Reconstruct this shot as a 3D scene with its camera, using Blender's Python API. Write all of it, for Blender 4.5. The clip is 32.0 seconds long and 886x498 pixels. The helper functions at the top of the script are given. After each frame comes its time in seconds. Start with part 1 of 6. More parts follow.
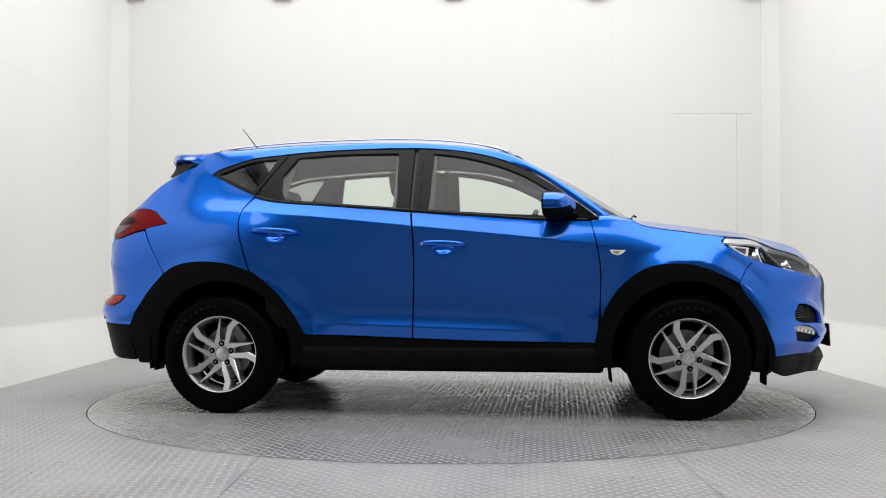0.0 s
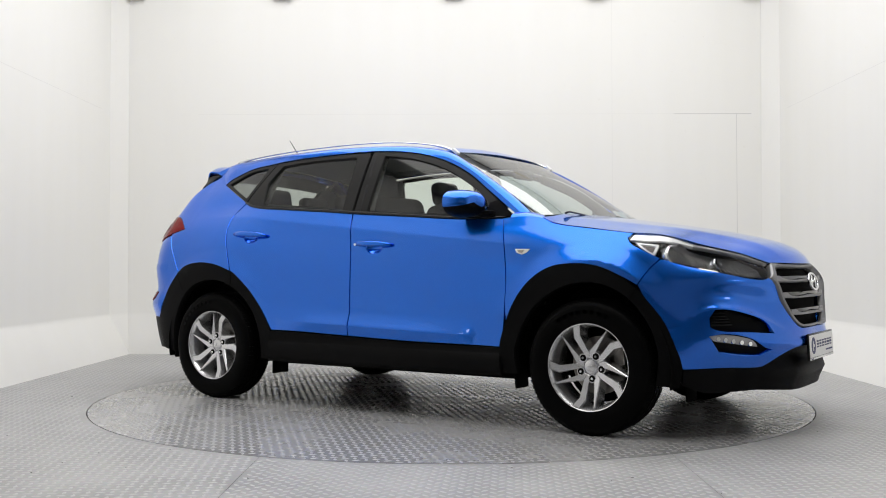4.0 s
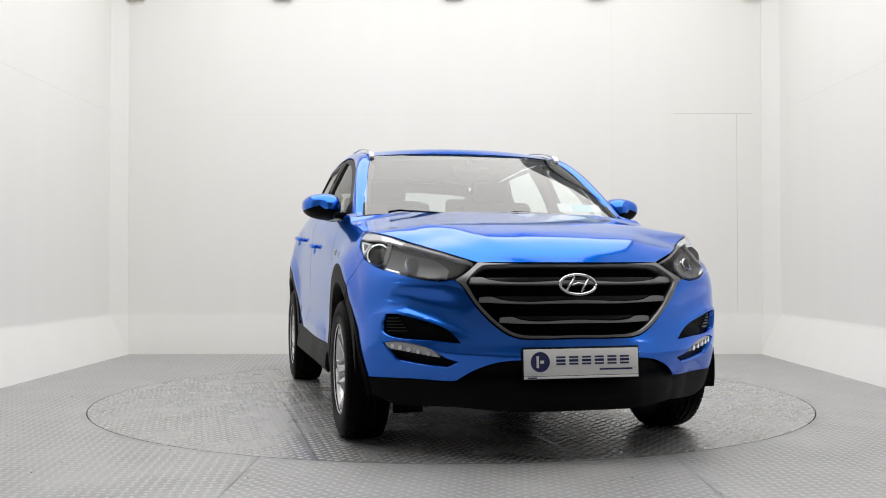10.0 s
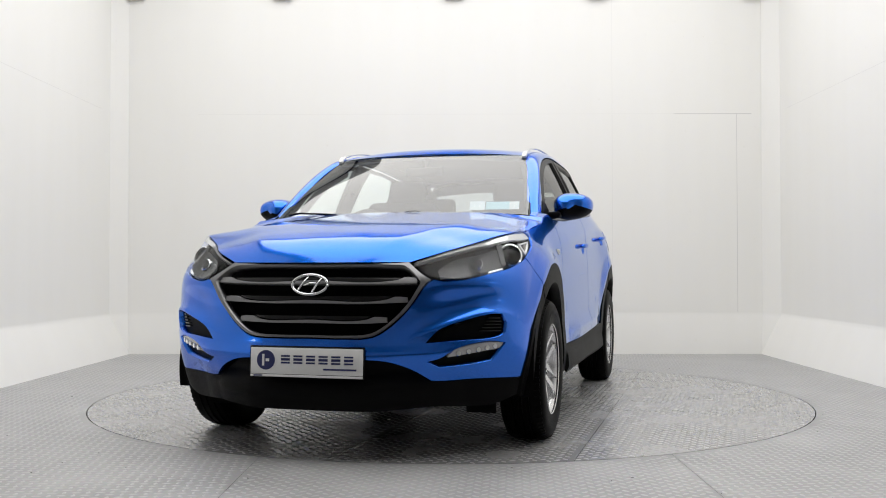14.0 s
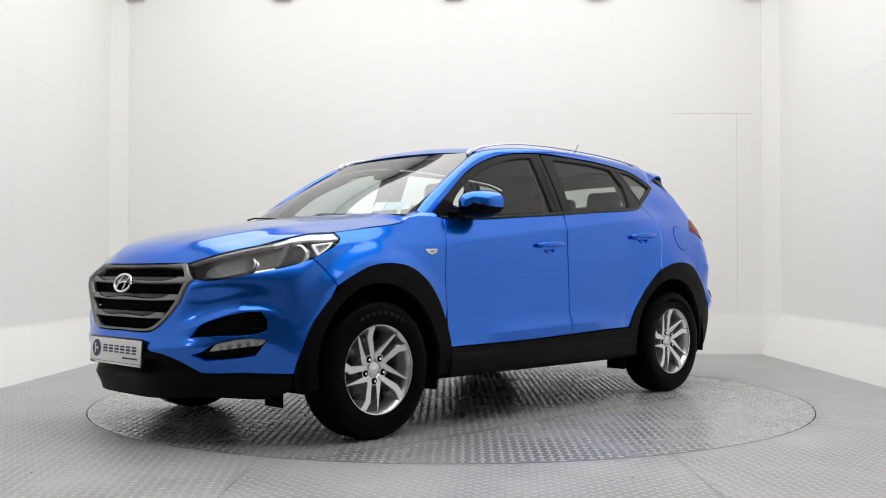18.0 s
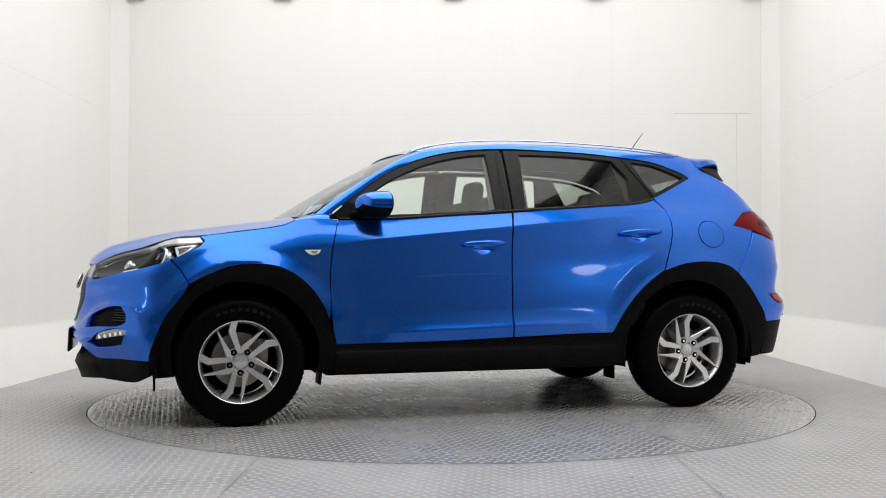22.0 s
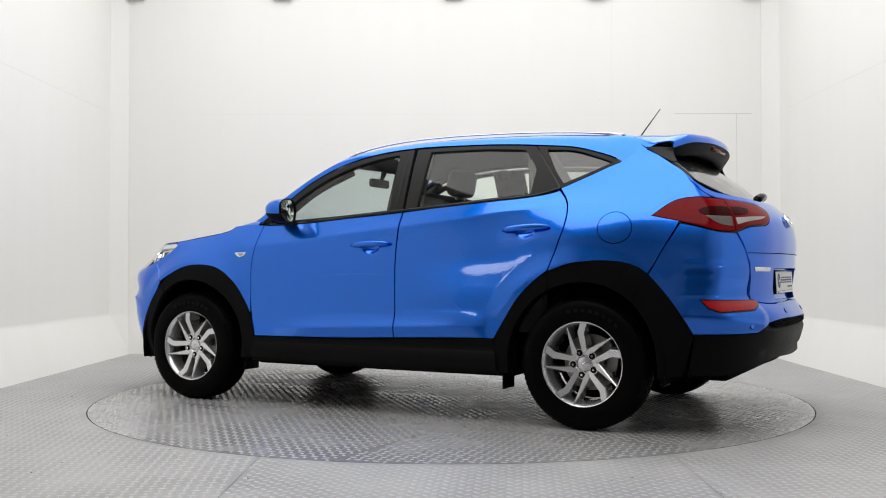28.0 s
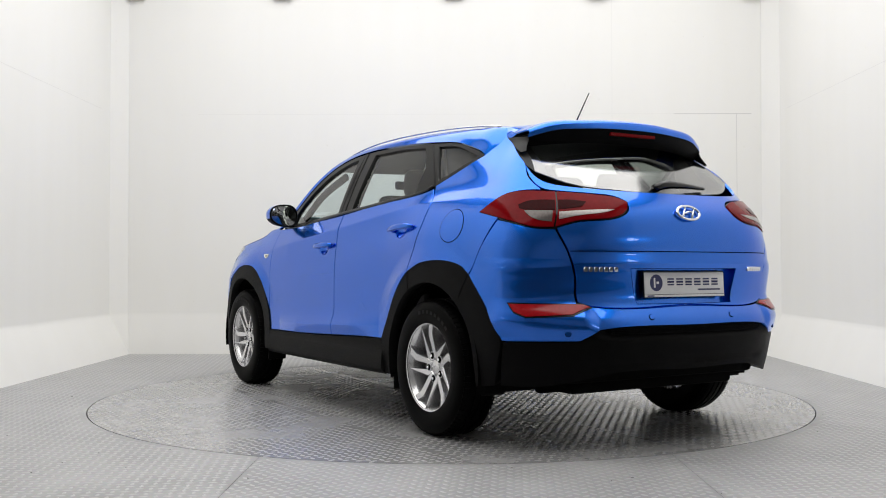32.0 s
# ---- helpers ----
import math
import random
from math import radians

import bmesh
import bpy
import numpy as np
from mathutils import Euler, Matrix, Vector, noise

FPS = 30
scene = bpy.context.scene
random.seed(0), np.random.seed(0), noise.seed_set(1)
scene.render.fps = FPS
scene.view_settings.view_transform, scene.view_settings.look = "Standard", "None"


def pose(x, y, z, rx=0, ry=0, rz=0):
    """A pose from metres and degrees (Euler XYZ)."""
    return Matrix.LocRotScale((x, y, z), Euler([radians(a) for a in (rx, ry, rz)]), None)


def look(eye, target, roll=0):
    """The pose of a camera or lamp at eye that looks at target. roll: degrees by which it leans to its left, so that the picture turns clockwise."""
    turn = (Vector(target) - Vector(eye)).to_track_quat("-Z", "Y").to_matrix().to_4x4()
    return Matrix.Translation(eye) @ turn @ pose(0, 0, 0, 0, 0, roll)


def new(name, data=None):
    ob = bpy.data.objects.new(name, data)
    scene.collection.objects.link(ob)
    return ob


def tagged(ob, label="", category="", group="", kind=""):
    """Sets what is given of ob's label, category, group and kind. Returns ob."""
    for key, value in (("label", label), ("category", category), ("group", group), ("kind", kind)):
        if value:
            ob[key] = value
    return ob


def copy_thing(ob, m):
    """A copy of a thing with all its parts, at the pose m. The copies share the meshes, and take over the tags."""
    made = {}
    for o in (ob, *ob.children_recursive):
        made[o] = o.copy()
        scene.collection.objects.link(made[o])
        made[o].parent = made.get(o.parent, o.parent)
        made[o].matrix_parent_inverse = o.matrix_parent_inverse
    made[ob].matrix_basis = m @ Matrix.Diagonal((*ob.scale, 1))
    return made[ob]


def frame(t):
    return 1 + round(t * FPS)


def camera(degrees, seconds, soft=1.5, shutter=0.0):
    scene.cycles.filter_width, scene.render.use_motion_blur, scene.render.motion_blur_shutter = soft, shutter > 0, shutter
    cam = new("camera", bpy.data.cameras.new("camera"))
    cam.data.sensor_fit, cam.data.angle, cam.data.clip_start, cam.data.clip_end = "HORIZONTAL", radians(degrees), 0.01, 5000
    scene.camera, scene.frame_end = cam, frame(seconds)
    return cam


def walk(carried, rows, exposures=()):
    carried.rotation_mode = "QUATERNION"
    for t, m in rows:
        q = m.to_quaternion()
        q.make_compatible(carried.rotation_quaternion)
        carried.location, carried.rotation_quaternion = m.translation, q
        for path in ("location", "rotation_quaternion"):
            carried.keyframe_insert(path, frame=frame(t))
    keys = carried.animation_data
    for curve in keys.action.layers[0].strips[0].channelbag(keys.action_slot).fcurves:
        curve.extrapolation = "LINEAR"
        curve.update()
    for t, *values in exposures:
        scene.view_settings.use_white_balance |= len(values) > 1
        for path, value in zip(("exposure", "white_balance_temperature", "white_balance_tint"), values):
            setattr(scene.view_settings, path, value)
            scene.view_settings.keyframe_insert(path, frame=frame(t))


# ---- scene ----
from mathutils.geometry import delaunay_2d_cdt

CAM_AT = (0.0, -6.463, 0.838)
AXIS = (0.0852, -0.0073)             # the car's middle, off the turntable's axle
R_TABLE = 2.247

cam = camera(48.73, 32.0, soft=1.0)
aim = Vector((math.sin(radians(-0.413)) * math.cos(radians(1.156)), math.cos(radians(-0.413)) * math.cos(radians(1.156)), math.sin(radians(1.156))))
CAM_POSE = look(CAM_AT, Vector(CAM_AT) + aim, -0.045)
walk(cam, [(0.0, CAM_POSE), (32.0, CAM_POSE)], exposures=[(0.0, 0.0), (32.0, 0.0)])

# ---- world and lamps ----
world = bpy.data.worlds.new("world")
world.use_nodes = True
world.node_tree.nodes["Background"].inputs[0].default_value = (.02, .02, .022, 1)
scene.world = world


def area_lamp(name, at, to, sx, sy, watts, label, group="", colour=(1, .98, .95)):
    data = bpy.data.lights.new(name, "AREA")
    data.shape, data.size, data.size_y, data.energy, data.color = "RECTANGLE", sx, sy, watts, colour
    ob = new(name, data)
    ob.matrix_world = look(at, to)
    return tagged(ob, label, "studio lamp", group)


# one large diffusing ceiling light over the table, and a round floodlight on each side, before the camera's line
area_lamp("ceiling_softbox", (0, -.75, 4.40), (0, -.75, 0), 5.8, 6.9, 312, "wide white ceiling softbox over the turntable")
for x, y, z in ((-2.90, -3.20, .98), (2.90, -3.20, .98)):
    flood = area_lamp("flood_lamp", (x, y, z), (0, -.5, .80), .24, .24, .9, "round white floodlight beside the open studio front", "floodlights")
    flood.data.shape = "DISK"


# ---- materials ----
def mat(name, colour, rough=.5, metal=0.0, coat=0.0, grain=0.0, scale=40, bump=0.0, bscale=200, emit=0.0, rvar=0.0, spec=.5):
    m = bpy.data.materials.new(name)
    m.use_nodes = True
    nt = m.node_tree
    b = nt.nodes["Principled BSDF"]
    b.inputs["Base Color"].default_value = (*colour, 1)
    b.inputs["Roughness"].default_value = rough
    b.inputs["Metallic"].default_value = metal
    b.inputs["Coat Weight"].default_value = coat
    b.inputs["Coat Roughness"].default_value = .03
    b.inputs["Specular IOR Level"].default_value = spec
    if emit:
        b.inputs["Emission Color"].default_value = (*colour, 1)
        b.inputs["Emission Strength"].default_value = emit
    tc = nt.nodes.new("ShaderNodeTexCoord")
    if grain:
        n1 = nt.nodes.new("ShaderNodeTexNoise")
        n1.inputs["Scale"].default_value, n1.inputs["Detail"].default_value = scale, 6
        nt.links.new(tc.outputs["Object"], n1.inputs["Vector"])
        mix = nt.nodes.new("ShaderNodeMix")
        mix.data_type = "RGBA"
        mix.inputs["A"].default_value = (*[c * (1 - grain) for c in colour], 1)
        mix.inputs["B"].default_value = (*[min(1, c * (1 + grain)) for c in colour], 1)
        nt.links.new(n1.outputs["Fac"], mix.inputs["Factor"])
        nt.links.new(mix.outputs["Result"], b.inputs["Base Color"])
    if rvar:
        n3 = nt.nodes.new("ShaderNodeTexNoise")
        n3.inputs["Scale"].default_value, n3.inputs["Detail"].default_value = 3.0, 5
        nt.links.new(tc.outputs["Object"], n3.inputs["Vector"])
        mr = nt.nodes.new("ShaderNodeMapRange")
        mr.inputs["To Min"].default_value, mr.inputs["To Max"].default_value = max(0, rough - rvar), rough + rvar
        nt.links.new(n3.outputs["Fac"], mr.inputs["Value"])
        nt.links.new(mr.outputs["Result"], b.inputs["Roughness"])
    if bump:
        n2 = nt.nodes.new("ShaderNodeTexNoise")
        n2.inputs["Scale"].default_value, n2.inputs["Detail"].default_value = bscale, 3
        nt.links.new(tc.outputs["Object"], n2.inputs["Vector"])
        bp = nt.nodes.new("ShaderNodeBump")
        bp.inputs["Strength"].default_value, bp.inputs["Distance"].default_value = bump, .002
        nt.links.new(n2.outputs["Fac"], bp.inputs["Height"])
        nt.links.new(bp.outputs["Normal"], b.inputs["Normal"])
    return m


def glass_mat(name, tint, face=.065, edge=.90, rough=0.0):
    """Thin car glass: tinted straight-through light with a Fresnel gloss on it."""
    m = bpy.data.materials.new(name)
    m.use_nodes = True
    nt = m.node_tree
    nt.nodes.clear()
    out = nt.nodes.new("ShaderNodeOutputMaterial")
    tr = nt.nodes.new("ShaderNodeBsdfTransparent")
    tr.inputs["Color"].default_value = (*tint, 1)
    gl = nt.nodes.new("ShaderNodeBsdfGlossy")
    gl.inputs["Roughness"].default_value = rough
    lw = nt.nodes.new("ShaderNodeLayerWeight")
    lw.inputs["Blend"].default_value = .5
    pw = nt.nodes.new("ShaderNodeMath")
    pw.operation = "POWER"
    pw.inputs[1].default_value = 5.0
    nt.links.new(lw.outputs["Facing"], pw.inputs[0])
    fr = nt.nodes.new("ShaderNodeMath")
    fr.operation = "MULTIPLY_ADD"
    fr.inputs[1].default_value, fr.inputs[2].default_value = edge, face
    nt.links.new(pw.outputs[0], fr.inputs[0])
    mx = nt.nodes.new("ShaderNodeMixShader")
    nt.links.new(fr.outputs[0], mx.inputs[0])
    nt.links.new(tr.outputs[0], mx.inputs[1])
    nt.links.new(gl.outputs[0], mx.inputs[2])
    nt.links.new(mx.outputs[0], out.inputs[0])
    return m


def paint_mat():
    """Metallic blue under clear coat, with fine flake and a faint haze of dust."""
    m = mat("blue_metallic_paint", (.010, .11, .54), rough=.25, metal=.93, coat=1.0)
    nt = m.node_tree
    b = nt.nodes["Principled BSDF"]
    b.inputs["Coat IOR"].default_value = 1.5
    b.inputs["Specular Tint"].default_value = (.16, .50, .95, 1)
    tc = nt.nodes.new("ShaderNodeTexCoord")
    v = nt.nodes.new("ShaderNodeTexVoronoi")
    v.inputs["Scale"].default_value = 900
    nt.links.new(tc.outputs["Object"], v.inputs["Vector"])
    mix = nt.nodes.new("ShaderNodeMix")
    mix.data_type = "RGBA"
    mix.inputs["A"].default_value = (.001, .110, .60, 1)
    mix.inputs["B"].default_value = (.002, .164, .79, 1)
    nt.links.new(v.outputs["Color"], mix.inputs["Factor"])
    nt.links.new(mix.outputs["Result"], b.inputs["Base Color"])
    n = nt.nodes.new("ShaderNodeTexNoise")
    n.inputs["Scale"].default_value, n.inputs["Detail"].default_value = 6, 6
    nt.links.new(tc.outputs["Object"], n.inputs["Vector"])
    mr = nt.nodes.new("ShaderNodeMapRange")
    mr.inputs["To Min"].default_value, mr.inputs["To Max"].default_value = .025, .055
    nt.links.new(n.outputs["Fac"], mr.inputs["Value"])
    nt.links.new(mr.outputs["Result"], b.inputs["Coat Roughness"])
    return m


PAINT = paint_mat()
PLASTIC = mat("grained_black_plastic", (.0035, .0035, .0038), rough=.46, grain=.3, scale=8, bump=.25, bscale=900, rvar=.06, spec=.055)
GLOSSBLACK = mat("gloss_black_trim", (.003, .003, .0033), rough=.18, spec=.35)
SATIN = mat("satin_black_frame", (.006, .006, .0064), rough=.40, grain=.2, scale=10, spec=.22)
UNDER = mat("underbody_black", (.003, .003, .003), rough=.9, grain=.4, scale=12, spec=.05)
CHROME = mat("chrome", (.82, .83, .84), rough=.07, metal=1.0)
SILVER = mat("silver_lacquer", (.70, .70, .71), rough=.27, metal=.85, coat=.3, grain=.05, scale=20)
LAMPSILVER = mat("bright_lamp_silver", (.80, .80, .80), rough=.25, metal=.45)
GREYMETAL = mat("grey_grille_metal", (.24, .24, .245), rough=.48, metal=.85, grain=.1, scale=30)
FRAMEMETAL = mat("dark_chrome_frame", (.20, .20, .205), rough=.36, metal=.95, grain=.1, scale=30)
DISC = mat("brake_disc_steel", (.33, .31, .29), rough=.38, metal=.9, grain=.25, scale=25)
RUBBER = mat("tyre_rubber", (.0018, .0018, .0019), rough=.46, grain=.3, scale=14, bump=.15, bscale=400, rvar=.08, spec=.035)
REDLENS = mat("red_lamp_lens", (.17, .002, .004), rough=.07, grain=.25, scale=40, spec=.06, coat=.06)
DARKRED = mat("dark_red_lamp_lens", (.032, .0008, .0014), rough=.12, grain=.35, scale=60, spec=.05)
CLEARLENS = mat("clear_lamp_insert", (.34, .31, .30), rough=.3, metal=.6, coat=.25, grain=.4, scale=90)
DIMLENS = mat("dim_lamp_insert", (.10, .085, .08), rough=.26, metal=.5, coat=.25, grain=.4, scale=90)
WHITE = mat("white_plastic", (.78, .78, .77), rough=.4)
RAISED = mat("raised_rubber", (.005, .005, .0055), rough=.5, spec=.2)
BRIGHTRED = mat("reflector_red", (.34, .004, .008), rough=.16, grain=.3, scale=70, spec=.35)
SCRATCH = mat("bare_scratch", (.14, .27, .60), rough=.5)
REPEATER = mat("repeater_lens", (.42, .38, .34), rough=.2, metal=.3, coat=1)
NAVY = mat("navy_ink", (.018, .022, .10), rough=.5)
PLATE = mat("plate_white", (.75, .75, .75), rough=.35, grain=.06, scale=30)
CLOTH = mat("black_seat_cloth", (.020, .020, .022), rough=.9, grain=.3, scale=60, bump=.3, bscale=500)
HEADLINER = mat("grey_headliner", (.11, .11, .11), rough=.95, grain=.05, scale=50)
GREENGLASS = glass_mat("green_tinted_glass", (.88, .93, .88), .055)
QUARTERGLASS = glass_mat("quarter_glass", (.48, .51, .48), .10)
REARGLASS = glass_mat("rear_window_glass", (.72, .76, .73), .30, rough=.11)
SCREENGLASS = glass_mat("windscreen_glass", (.76, .84, .86), .16)
LAMPGLASS = glass_mat("lamp_cover", (.95, .96, .97), .025, .3)
DRLGLASS = mat("running_lamp_strip", (.42, .42, .43), rough=.22, metal=.55, coat=.4)
BOWL = mat("lamp_reflector", (.032, .032, .033), rough=.22, metal=1.0)
MIRRORGLASS = mat("mirror_glass", (.8, .82, .84), rough=.02, metal=1.0)
BLUEINK = mat("pale_blue_paper", (.45, .66, .72), rough=.6)

# ---- the car's surfaces: x forward, y left, z up, origin on the ground between the axles ----
SEAM_F, SEAM_R = 2.95, -2.98          # girth parameter at the nose's and the tail's middle


def hermite(ks, vs, q):
    """Smooth interpolation of vs over the rising knots ks (Catmull-Rom, unequal steps)."""
    n = len(ks)
    if q <= ks[0]:
        return vs[0] + (q - ks[0]) * (vs[1] - vs[0]) / (ks[1] - ks[0])
    if q >= ks[-1]:
        return vs[-1] + (q - ks[-1]) * (vs[-1] - vs[-2]) / (ks[-1] - ks[-2])
    i = 0
    while q > ks[i + 1]:
        i += 1
    h = ks[i + 1] - ks[i]
    slope = lambda j: ((vs[j + 1] - vs[j]) / (ks[j + 1] - ks[j]))
    m0 = slope(i) if i == 0 else ((ks[i + 1] - ks[i]) * slope(i - 1) + (ks[i] - ks[i - 1]) * slope(i)) / (ks[i + 1] - ks[i - 1])
    m1 = slope(i) if i == n - 2 else ((ks[i + 2] - ks[i + 1]) * slope(i) + (ks[i + 1] - ks[i]) * slope(i + 1)) / (ks[i + 2] - ks[i])
    t = (q - ks[i]) / h
    return ((2 * t ** 3 - 3 * t * t + 1) * vs[i] + (t ** 3 - 2 * t * t + t) * h * m0
            + (-2 * t ** 3 + 3 * t * t) * vs[i + 1] + (t ** 3 - t * t) * h * m1)


# stations round the half body: girth parameter, then knots of z with x and y
STATIONS = [
    (SEAM_F, (.2, .42, .56, .66, .80, .90), (2.19, 2.235, 2.225, 2.215, 2.185, 2.12), (0, 0, 0, 0, 0, 0)),
    (2.69, (.2, .42, .56, .66, .80, .90), (2.175, 2.225, 2.215, 2.205, 2.17, 2.10), (.26, .26, .26, .26, .26, .26)),
    (2.42, (.2, .42, .56, .66, .80, .90), (2.085, 2.130, 2.132, 2.138, 2.128, 2.03), (.52, .53, .535, .535, .53, .52)),
    (2.16, (.2, .42, .56, .66, .80, .90), (1.92, 1.965, 1.982, 1.992, 1.985, 1.88), (.705, .738, .750, .756, .750, .70)),
    (1.92, (.2, .42, .56, .66, .80, .95), (1.78, 1.825, 1.835, 1.835, 1.825, 1.74), (.815, .855, .86, .86, .845, .79)),
    (1.66, (.2, .42, .60, .80, .95, 1.05), (1.60, 1.62, 1.62, 1.62, 1.60, 1.57), (.875, .90, .90, .89, .85, .79)),
    (1.335, (.2, .42, .60, .80, .95, 1.05), (1.335,) * 6, (.895, .912, .914, .908, .875, .815)),
    (0.95, (.2, .38, .50, .70, .90, 1.0, 1.12), (.95,) * 7, (.885, .905, .902, .899, .890, .866, .82)),
    (0.40, (.2, .38, .50, .56, .70, .93, 1.02, 1.17), (.40,) * 8, (.885, .902, .902, .901, .900, .888, .870, .832)),
    (-0.20, (.2, .38, .50, .56, .70, .95, 1.04, 1.17), (-.20,) * 8, (.885, .902, .903, .902, .902, .889, .873, .843)),
    (-0.80, (.2, .38, .52, .58, .75, .98, 1.06, 1.20), (-.80,) * 8, (.885, .902, .905, .904, .903, .890, .872, .836)),
    (-1.335, (.2, .42, .60, .80, 1.0, 1.09, 1.25, 1.4, 1.55), (-1.335,) * 9, (.895, .912, .916, .914, .902, .868, .765, .69, .60)),
    (-1.66, (.2, .42, .60, .80, 1.0, 1.10, 1.25, 1.35, 1.46, 1.56), (-1.62, -1.63, -1.64, -1.65, -1.66, -1.65, -1.63, -1.62, -1.61, -1.60), (.885, .90, .90, .895, .875, .845, .75, .685, .605, .545)),
    (-1.94, (.2, .42, .60, .80, 1.0, 1.10, 1.25, 1.35, 1.46, 1.56), (-1.86, -1.89, -1.90, -1.90, -1.895, -1.88, -1.84, -1.80, -1.74, -1.70), (.825, .855, .86, .86, .835, .795, .71, .65, .585, .53)),
    (-2.20, (.2, .42, .60, .68, .80, 1.0, 1.10, 1.25), (-2.02, -2.065, -2.08, -2.055, -2.055, -2.06, -2.045, -1.945), (.70, .735, .745, .745, .745, .715, .675, .60)),
    (-2.46, (.2, .42, .60, .68, .80, 1.0, 1.10, 1.25), (-2.12, -2.185, -2.205, -2.15, -2.15, -2.175, -2.15, -2.03), (.50, .515, .52, .525, .525, .51, .48, .42)),
    (-2.72, (.2, .42, .60, .68, .80, 1.0, 1.10, 1.25), (-2.16, -2.235, -2.25, -2.20, -2.195, -2.22, -2.195, -2.055), (.26,) * 8),
    (SEAM_R, (.2, .42, .60, .68, .80, 1.0, 1.10, 1.25), (-2.17, -2.245, -2.26, -2.21, -2.205, -2.232, -2.21, -2.065), (0,) * 8),
][::-1]
GIRTH = [s[0] for s in STATIONS]


def tub(s, z):
    """The body's lower skin at girth s and height z; past the seams it runs on over the other side."""
    side = 1
    if s > SEAM_F:
        s, side = 2 * SEAM_F - s, -1
    elif s < SEAM_R:
        s, side = 2 * SEAM_R - s, -1
    i = max(0, min(len(GIRTH) - 2, next((k for k in range(len(GIRTH) - 1) if s <= GIRTH[k + 1]), len(GIRTH) - 2)))
    ids = range(max(0, i - 1), min(len(GIRTH), i + 3))
    ks, xs, ys = [], [], []
    for k in ids:
        g, zs, px, py = STATIONS[k]
        ks.append(g), xs.append(hermite(zs, px, z)), ys.append(hermite(zs, py, z))
    if ids[-1] == len(GIRTH) - 1:         # mirrored neighbours keep the seam smooth
        ks.append(2 * SEAM_F - ks[-2]), xs.append(xs[-2]), ys.append(-ys[-2])
    if ids[0] == 0:
        ks.insert(0, 2 * SEAM_R - ks[1]), xs.insert(0, xs[1]), ys.insert(0, -ys[1])
    return hermite(ks, xs, s), side * hermite(ks, ys, s), z


def cabin(x, z):
    """Half width of the side glass and its pillars."""
    y = .862 - .36 * (z - 1.12) - .22 * max(0, z - 1.12) ** 2
    if x > -.2:
        y -= .06 * ((x + .2) / .9) ** 1.5
    if x < -.7:
        y -= .075 * ((-.7 - x) / .75) ** 2
    return y



# ---- mesh tools ----
def link_mesh(name, verts, faces, material, parent=None, label="", normals=None, smooth=True):
    me = bpy.data.meshes.new(name)
    me.from_pydata([tuple(v) for v in verts], [], [tuple(f) for f in faces])
    me.materials.append(material)
    if smooth:
        me.polygons.foreach_set("use_smooth", [True] * len(me.polygons))
    if normals is not None:
        me.normals_split_custom_set_from_vertices([tuple(n) for n in normals])
    me.update()
    ob = new(name, me)
    if parent is not None:
        ob.parent = parent
    if label:
        ob["label"] = label
    return ob


def part(name, bm, material, parent, label="", smooth_angle=35):
    """Links a bmesh as one mesh under a thing or a part."""
    me = bpy.data.meshes.new(name)
    bmesh.ops.recalc_face_normals(bm, faces=bm.faces)
    bm.to_mesh(me)
    bm.free()
    me.materials.append(material)
    me.polygons.foreach_set("use_smooth", [True] * len(me.polygons))
    me.set_sharp_from_angle(angle=radians(smooth_angle))
    ob = new(name, me)
    if parent is not None:
        ob.parent = parent
    if label:
        ob["label"] = label
    return ob


def add_box(bm, at, size, bevel=0.0, turn=None, segs=2):
    r = bmesh.ops.create_cube(bm, size=1.0)
    vs = r["verts"]
    m = Matrix.Translation(at) @ (turn.to_4x4() if turn else Matrix.Identity(4)) @ Matrix.Diagonal((*size, 1))
    bmesh.ops.transform(bm, matrix=m, verts=vs)
    if bevel:
        es = {e for v in vs for e in v.link_edges}
        bmesh.ops.bevel(bm, geom=list(es), offset=bevel, segments=segs, affect="EDGES", profile=.5)


def add_cyl(bm, a, b, r0, r1=None, segs=16, caps=True):
    a, b = Vector(a), Vector(b)
    d = b - a
    m = Matrix.Translation((a + b) / 2) @ d.to_track_quat("Z", "Y").to_matrix().to_4x4()
    bmesh.ops.create_cone(bm, cap_ends=caps, segments=segs, radius1=r0, radius2=r0 if r1 is None else r1, depth=d.length, matrix=m)


def tube(points, radius, segs=8, close=False):
    """Vertices and faces of a round tube along points; radius: a number or a function of 0..1."""
    pts = [Vector(p) for p in points]
    n, verts, faces = len(pts), [], []
    for i, p in enumerate(pts):
        d = (pts[min(n - 1, i + 1)] - pts[max(0, i - 1)]).normalized()
        side = d.cross(Vector((0, 0, 1)) if abs(d.z) < .9 else Vector((0, 1, 0))).normalized()
        up = side.cross(d)
        r = radius(i / (n - 1)) if callable(radius) else radius
        ru, rs = r if isinstance(r, tuple) else (r, r)
        for k in range(segs):
            a = 2 * math.pi * k / segs
            verts.append(p + side * (rs * math.cos(a)) + up * (ru * math.sin(a)))
    for i in range(n - 1):
        for k in range(segs):
            a, b = i * segs + k, i * segs + (k + 1) % segs
            faces.append((a, b, b + segs, a + segs))
    faces.append(tuple(range(segs))[::-1])
    faces.append(tuple(range((n - 1) * segs, n * segs)))
    return verts, faces


